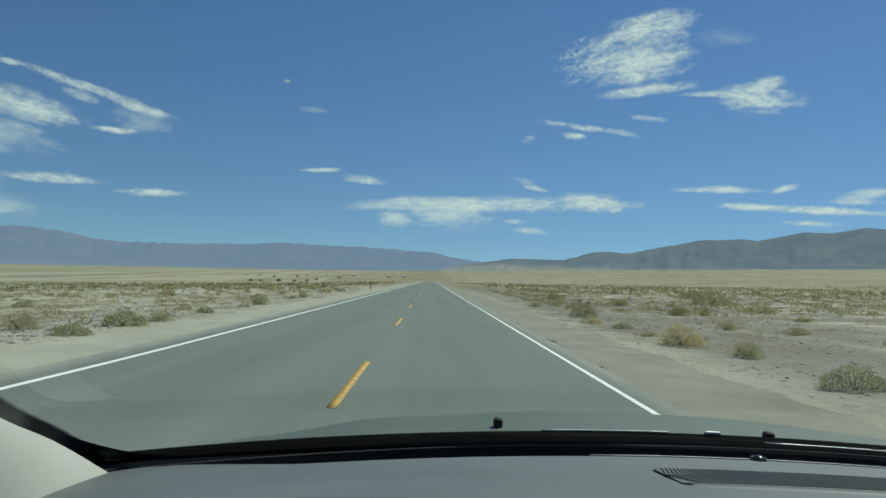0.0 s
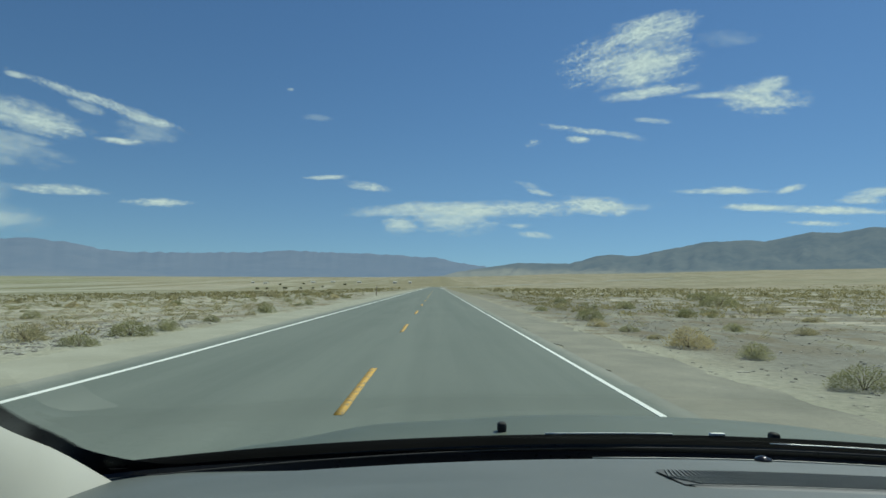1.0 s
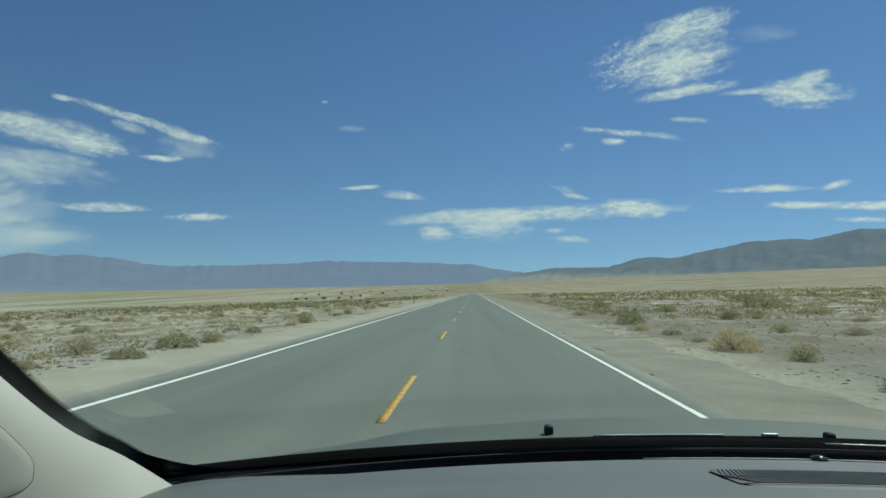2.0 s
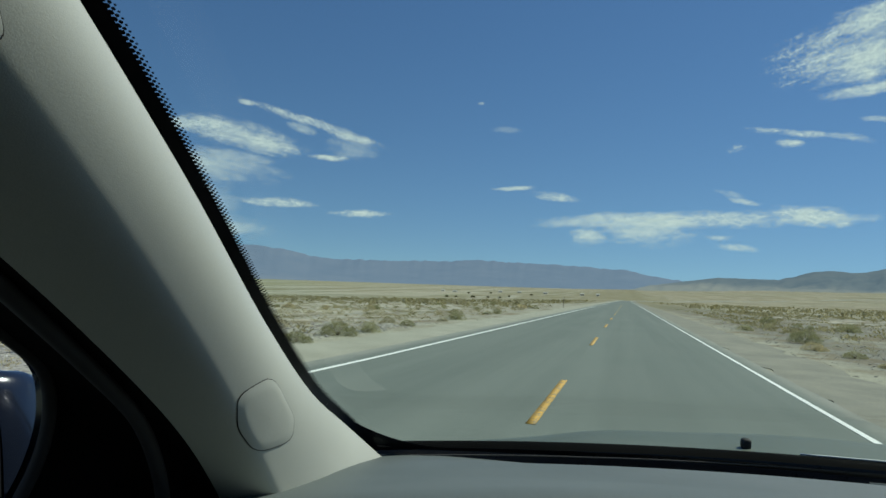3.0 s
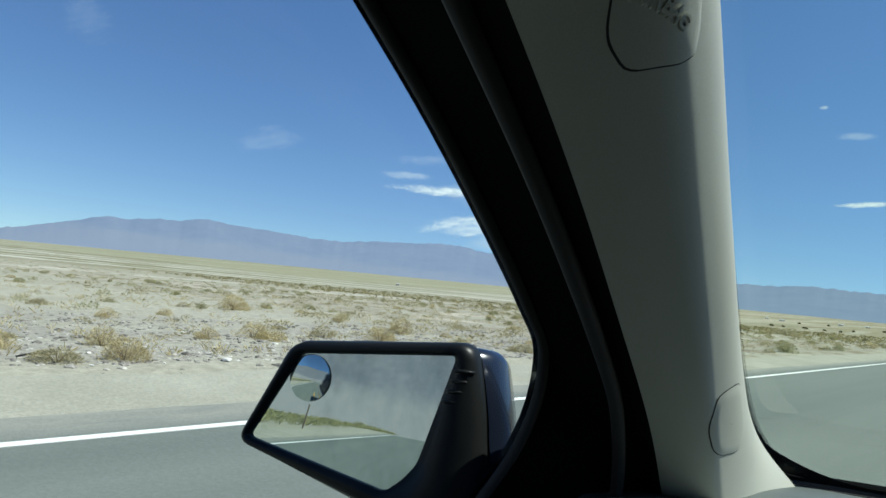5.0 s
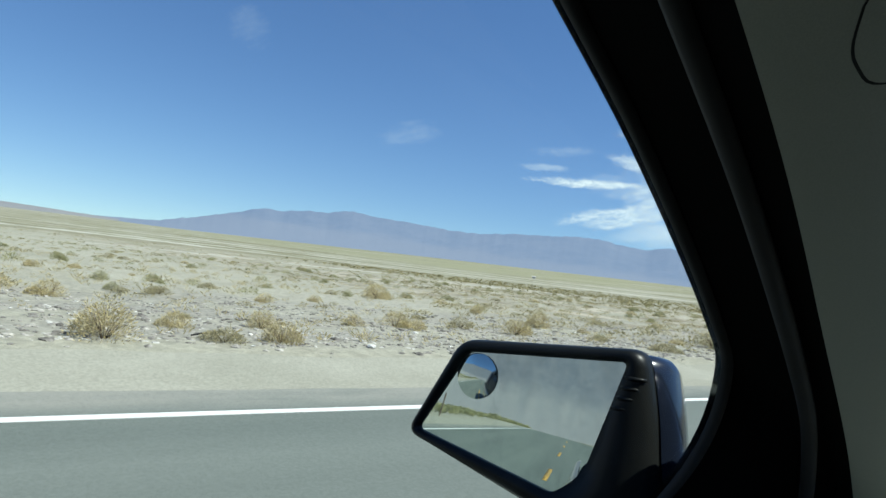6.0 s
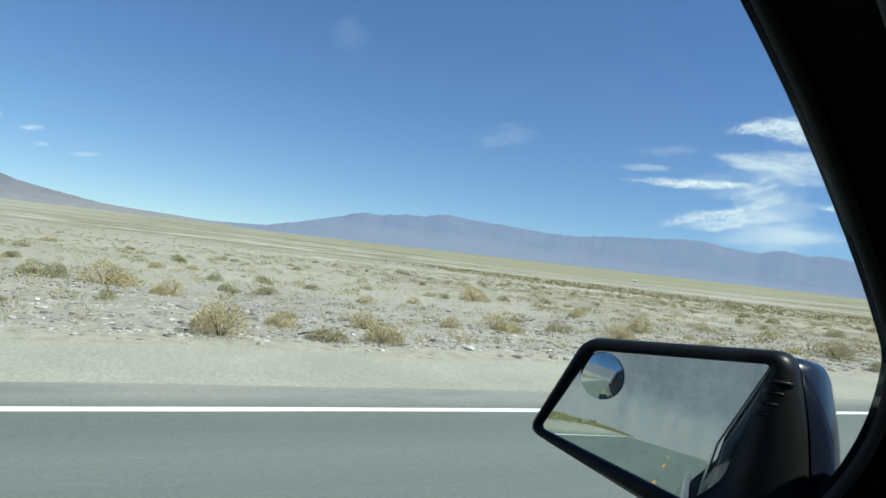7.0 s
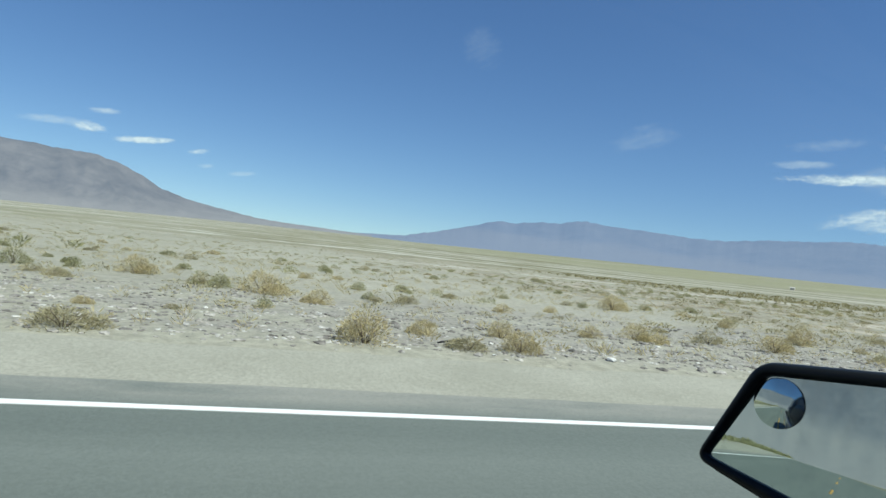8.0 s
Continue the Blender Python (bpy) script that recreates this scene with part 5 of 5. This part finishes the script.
    rows = [[(x, far_edge(x)[0] + dy, far_edge(x)[1] + dz) for x in edge] for dy, dz in ((0.006, 0.004), (0.002, -0.006), (-0.001, -0.019))]
    part("glass_channel", sheet(rows), M_FRIT, car, "black channel at the foot of the windshield")
    bm = bmesh.new()
    tube(bm, [(x, far_edge(x)[0] - 0.012, far_edge(x)[1] + 0.0005 + 0.008 * max(0, x)) for x in edge], 0.0009, 6)
    part("glass_seal", bm, M_LINER, car, "thin grey seam along the glass")


build_dash()


def build_front():
    def hood_z(x, y):
        q = (x - MID) / 0.94
        z = 1.181 - 0.085 * q ** 2 - 0.05 * max(0, abs(q) - 0.75) ** 2 * 16 - 0.20 * max(0, y - 1.28) - 0.05 * (y - 1.17) ** 2
        return z + 0.012 * math.exp(-((abs(q) - 0.55) / 0.12) ** 2) + 0.027 * math.exp(-(q / 0.5) ** 4)

    rows = [[(x, y, hood_z(x, y)) for x in np.linspace(MID - 0.94, MID + 0.94, 48)] for y in np.linspace(1.112, 2.2, 30)]
    hood = part("hood", sheet(rows), M_HOOD, car, "grey-green hood")
    for x, y, up in ((0.229, 1.163, 0.006), (0.649, 1.125, 0.003)):
        z = hood_z(x, y)
        bm = bmesh.new()
        box(bm, (0.0145, 0.019, 0.017), pose(x, y, z + up), 0.005, 3)
        part("washer_nozzle", bm, M_RUBBER, hood, "small black washer nozzle")
    # black cowl: a trough behind the glass and a raised ridge in front of it
    def ridge(x):
        return 1.217 + 0.0103 * (x - MID) - 0.0664 * (x - MID) ** 2

    rows = []
    for y, share, drop in ((1.0, 0.55, 0.004), (1.03, 0.50, 0.0), (1.052, 0.62, 0.0), (1.066, 0.88, 0.0), (1.076, 0.98, 0.0), (1.086, 1.0, 0.0), (1.10, 0.9, 0.0), (1.13, 0.2, 0.0), (1.185, 0.0, 0.0)):
        row = []
        for x in np.linspace(MID - 0.92, MID + 0.92, 48):
            q = ((x - MID) / 0.85) ** 2
            low = 1.178 - 0.062 * q - 0.03 * (y > 1.12)
            row.append((x, y - 0.05 * q, low + (ridge(x) - low) * share + drop))
        rows.append(row)
    part("cowl", sheet(rows, 0.004), M_BLACK, car, "black plastic cowl below the windshield")
    # added white strips imitate sun glints on the cowl and wipers
    for x0, x1, lift, y, r in ((0.285, 0.475, 0.0015, 1.084, 0.0014), (0.530, 0.553, 0.003, 1.082, 0.0026), (0.433, 0.462, -0.0105, 1.063, 0.0014), (0.613, 0.85, -0.005, 1.067, 0.0013)):
        bm = bmesh.new()
        tube(bm, [(x, y - 0.05 * ((x - MID) / 0.85) ** 2, ridge(x) + lift) for x in np.linspace(x0, x1, 9)], r, 6)
        part("painted_glint", bm, M_REFLECTOR_GLINT, car, "narrow white strip standing in for a sun glint on the cowl")
    for x0, x1 in ((0.30, 0.88), (0.92, 1.40)):
        wiper = new("wiper")
        wiper.parent = car
        tagged(wiper, "black wiper resting at the foot of the windshield")
        bm = bmesh.new()
        pts = [(x, 1.045 - 0.05 * ((x - MID) / 0.85) ** 2, 1.196 - 0.058 * ((x - MID) / 0.85) ** 2) for x in np.linspace(x0, x1, 14)]
        tube(bm, pts, 0.004, 6)
        part("blade", bm, M_RUBBER, wiper)
        bm = bmesh.new()
        tube(bm, [(p[0], p[1] + 0.012, p[2] + 0.006) for p in pts[2:9]], 0.005, 6)
        part("arm", bm, M_GLOSSBLACK, wiper, "glossy black wiper arm")


build_front()


def build_exterior():
    """The rest of the body: right side, fenders, nose, tail, roof skin and dark glass."""
    prof = [(-.455, 1.0), (-.475, .985), (-.505, .90), (-.525, .75), (-.53, .6), (-.515, .42), (-.49, .30)]

    def side(y0, y1, n, sign):
        rows = []
        for y in np.linspace(y0, y1, n):
            arch = 0.0
            for yc in (1.75, -2.0):
                if abs(y - yc) < 0.42:
                    arch = max(arch, 0.375 + math.sqrt(0.42 ** 2 - (y - yc) ** 2))
            drop = 0.13 * max(0, y - 0.95)
            row = []
            for x, z in prof:
                p = (x + 0.10 * max(0, y - 1.3) ** 2 + 0.035 * (max(0, -y - 0.8) / 2.4) ** 1.5, y, max(z - drop * (z > 0.7), arch) + (0.05 * max(0, -y) / 3.2) * (z > 0.95))
                row.append(p if sign < 0 else flip(p))
            rows.append(row)
        return sheet(rows, 0.008)
    part("body_side", side(0.95, -3.2, 60, 1), M_BLUE, car, "dark blue glossy car side")
    for sign in (-1, 1):
        part("fender", side(2.28, 0.955, 40, sign), M_BLUE, car, "dark blue front fender with a wheel arch")
        rows = []
        for y in np.linspace(2.28, 0.98, 22):
            a = (-.455 + 0.10 * max(0, y - 1.3) ** 2, y, 1.0 - 0.13 * max(0, y - 0.95))
            b = (MID - 0.94 + 0.03, y, 1.173 - 0.085 - 0.06 - 0.20 * max(0, y - 1.28) - 0.05 * max(0, y - 1.17) ** 2)
            b = (max(a[0] + 0.02, b[0]), y, min(b[2], a[2] + 0.05))
            rows.append([a if sign < 0 else flip(a), b if sign < 0 else flip(b)])
        part("fender_top", sheet(rows, 0.006), M_BLUE, car, "dark blue top of the fender")
    # nose with bumper, grille and lamps
    rows = []
    for y, z, w in ((2.19, .915, .80), (2.27, .88, .82), (2.31, .76, .84), (2.33, .60, .86), (2.36, .52, .86), (2.36, .38, .85), (2.28, .30, .82)):
        rows.append([(MID + w * q, y - 0.16 * q ** 4, z - 0.02 * q ** 2) for q in np.linspace(-1, 1, 25)])
    nose = part("nose", sheet(rows, 0.01), M_BLUE, car, "dark blue rounded nose and bumper")
    for z in (.80, .765, .73, .695):
        bm = bmesh.new()
        tube(bm, [(MID + x, 2.335 - 0.02 * (x / .4) ** 2, z) for x in np.linspace(-.4, .4, 9)], 0.011, 6)
        part("grille_bar", bm, M_GLOSSBLACK, nose, "black grille bar")
    for sgn in (-1, 1):
        bm = bmesh.new()
        box(bm, (0.26, 0.05, 0.13), pose(MID + sgn * .64, 2.265, .765, 0, 0, sgn * -14), 0.03, 3)
        part("headlight", bm, M_CHROME, nose, "clear headlight")
    # tail, roof skin and dark glass
    rows = [[(MID + w * q, y + 0.10 * q ** 4, z) for q in np.linspace(-1, 1, 21)] for y, z, w in ((-2.63, 1.66, .66), (-2.92, 1.18, .84), (-3.16, 1.02, .93), (-3.24, .80, .99), (-3.26, .5, .99), (-3.2, .30, .97))]
    part("tail", sheet(rows, 0.01), M_BLUE, car, "dark blue tail of the car")
    rows = [[(MID + 0.725 * q, y, 1.795 - 0.06 * abs(q) ** 2.5 - 0.03 * max(0, (y + 0.35) / 0.42) ** 2 - 0.04 * max(0, (-y - 2.0) / 0.65) ** 2) for q in np.linspace(-1, 1, 25)] for y in np.linspace(0.07, -2.65, 22)]
    part("roof_skin", sheet(rows, 0.006), M_BLUE, car, "dark blue roof")
    rows = [[(x, y, z) for y in np.linspace(0.25, -2.5, 12)] for x, z in ((2 * MID + .478, 1.0), (2 * MID + .40, 1.30), (2 * MID + .262, 1.66))]
    glass = part("side_glass", sheet(rows), M_TINTED, car, "tinted side windows")
    glass.visible_shadow = False


build_exterior()


def build_shell():
    rows = [[(x, y, 1.68 + 0.05 * (1 - ((x - MID) / 0.75) ** 2) - (0.03 if y > -0.05 else 0)) for x in np.linspace(-.16, 2 * MID + .16, 20)] for y in np.linspace(0.06, -2.6, 16)]
    part("roof", sheet(rows, 0.03), M_LINER, car, "grey headliner under the roof")
    rows = [[(x, y, z) for y in np.linspace(1.1, -2.6, 12)] for x, z in ((2 * MID + .44, .2), (2 * MID + .44, .6), (2 * MID + .44, 1.0))]
    part("side_panel", sheet(rows, 0.03), M_DARKCABIN, car, "dark inner door panel")
    rows = [[(x, y, .25) for x in np.linspace(-.44, 2 * MID + .44, 6)] for y in np.linspace(1.1, -2.6, 8)]
    part("floor_pan", sheet(rows, 0.03), M_DARKCABIN, car, "dark cabin floor")
    rows = [[(x, -2.6 + 0.2 * (z - 1), z) for x in np.linspace(a, 2 * MID - a, 8)] for z, a in ((.25, -.40), (1.0, -.36), (1.3, -.33), (1.7, -.2))]
    part("rear_panel", sheet(rows, 0.03), M_DARKCABIN, car, "dark rear of the cabin")
    rows = [[(x, y, z) for x in np.linspace(-.44, 2 * MID + .44, 8)] for y, z in ((1.1, .25), (1.05, .7), (1.0, 1.12))]
    part("bulkhead", sheet(rows, 0.02), M_DARKCABIN, car, "dark bulkhead behind the dashboard")
    for sgn, cx in ((-1, -.36), (1, 2 * MID + .36)):
        for y in (1.75, -2.0):
            wheel = new("wheel")
            wheel.parent = car
            bm = bmesh.new()
            bmesh.ops.create_cone(bm, cap_ends=True, segments=36, radius1=0.34, radius2=0.34, depth=0.22, matrix=pose(cx, y, 0.375, 0, 90, 0))
            bmesh.ops.bevel(bm, geom=[e for e in bm.edges if len(e.link_faces) == 2 and max(len(f.verts) for f in e.link_faces) > 4], offset=0.04, segments=3, affect="EDGES")
            part("tyre", bm, M_RUBBER, wheel, "black rubber tyre")
            bm = bmesh.new()
            bmesh.ops.create_cone(bm, cap_ends=True, segments=28, radius1=0.22, radius2=0.2, depth=0.03, matrix=pose(cx + sgn * 0.105, y, 0.375, 0, 90, 0))
            part("rim", bm, M_CHROME, wheel, "grey metal rim")


build_shell()


def build_mirror():
    mirror = new("side_mirror")
    mirror.parent = car
    tagged(mirror, "side mirror with black rim and dark blue shell")
    n = Vector((0.338, -0.933, 0.125)).normalized()
    ax = Vector((0.9404, 0.3401, 0)).normalized()
    ay = n.cross(ax)
    ay = ay if ay.z > 0 else -ay
    o = Vector((-0.570, 0.413, 1.245))
    place = lambda a, b, d=0.0: o + ax * a + ay * b + n * d

    def rounded(corners, r, k=6):
        out = []
        m = len(corners)
        for i, c in enumerate(corners):
            c = Vector((*c, 0))
            p, q = Vector((*corners[i - 1], 0)), Vector((*corners[(i + 1) % m], 0))
            d1, d2 = (p - c).normalized(), (q - c).normalized()
            for j in range(k + 1):
                t = j / k
                out.append(c + d1 * r * (1 - t) ** 2 + d2 * r * t ** 2)
        return [(v.x, v.y) for v in out]
    glass = [(-.066, .035), (.110, .062), (.099, .008), (.088, -.046), (.075, -.064), (.058, -.079), (-.110, -.061)]
    rim = [(-.077, .048), (.124, .078), (.142, .020), (.158, -.060), (.150, -.118), (.055, -.100), (-.122, -.068)]
    g, r = rounded(glass, 0.008), rounded(rim, 0.018)
    bm = bmesh.new()
    bm.faces.new([bm.verts.new(place(a, b, 0.0)) for a, b in g])
    pane = part("mirror_glass", bm, M_MIRROR, mirror, "dusty mirror glass showing the road behind", smooth=False)
    # black rim round the glass, with a broad cheek towards the door
    rows = []
    for w, d in ((0.0, -0.004), (0.0, 0.005), (0.30, 0.009), (0.75, 0.006), (0.95, -0.003), (1.0, -0.014)):
        rows.append([tuple(place(a * (1 - w) + c * w, b * (1 - w) + e * w, d - 0.10 * w * max(0.0, a * (1 - w) + c * w - 0.11))) for (a, b), (c, e) in zip(g + g[:1], r + r[:1])])
    part("rim", sheet(rows), M_MIRRORBLACK, mirror, "black plastic mirror rim")
    for k in range(4):
        bm = bmesh.new()
        tube(bm, [place(.1105 - .0024 * k + .0046 * j, .047 - .0100 * k + .0004 * j, d) for j, d in enumerate((.0055, .0080, .0075, .0055, .002))], 0.0024, 6, 0.8)
        part("ridge", bm, M_MIRRORBLACK, mirror, "short moulded ridge on the black cheek")
    # painted shell, swelling forwards and closing
    rows = []
    for d, k, shift in ((-0.014, 1.0, 0.002), (-0.022, 1.015, 0.008), (-0.045, 1.02, 0.015), (-0.075, 0.97, 0.018), (-0.105, 0.80, 0.024), (-0.125, 0.5, 0.03), (-0.131, 0.05, 0.035)):
        rows.append([tuple(place(a * k + shift * (0.3 + 0.7 * (a > 0)), b * k - 0.004, d)) for a, b in r + r[:1]])
    part("shell", sheet(rows), M_SHELL, mirror, "blue-black glossy mirror shell")
    # small round wide-angle mirror stuck on the glass
    c = (-.049, .012)
    rows = []
    for k in range(7):
        a = k / 6
        rows.append([tuple(place(c[0] + 0.0245 * a * math.cos(t), c[1] + 0.0245 * a * math.sin(t), 0.0012 + 0.0030 * (1 - a * a) + 0.0006 * a * math.cos(t))) for t in np.linspace(0, 2 * math.pi, 29)])
    part("blind_spot_mirror", sheet(rows), M_MIRROR, pane, "small round convex mirror")
    # foot of the mirror on the door
    bm = bmesh.new()
    for j, (p, w, h) in enumerate((((-.50, .47, 1.15), 0.06, 0.05), ((-.46, .50, 1.10), 0.08, 0.06), ((-.43, .52, 1.06), 0.09, 0.06))):
        box(bm, (0.08, w, h), pose(*p), 0.018, 3)
    part("mount", bm, M_BLACK, mirror, "black mirror foot on the door")


build_mirror()
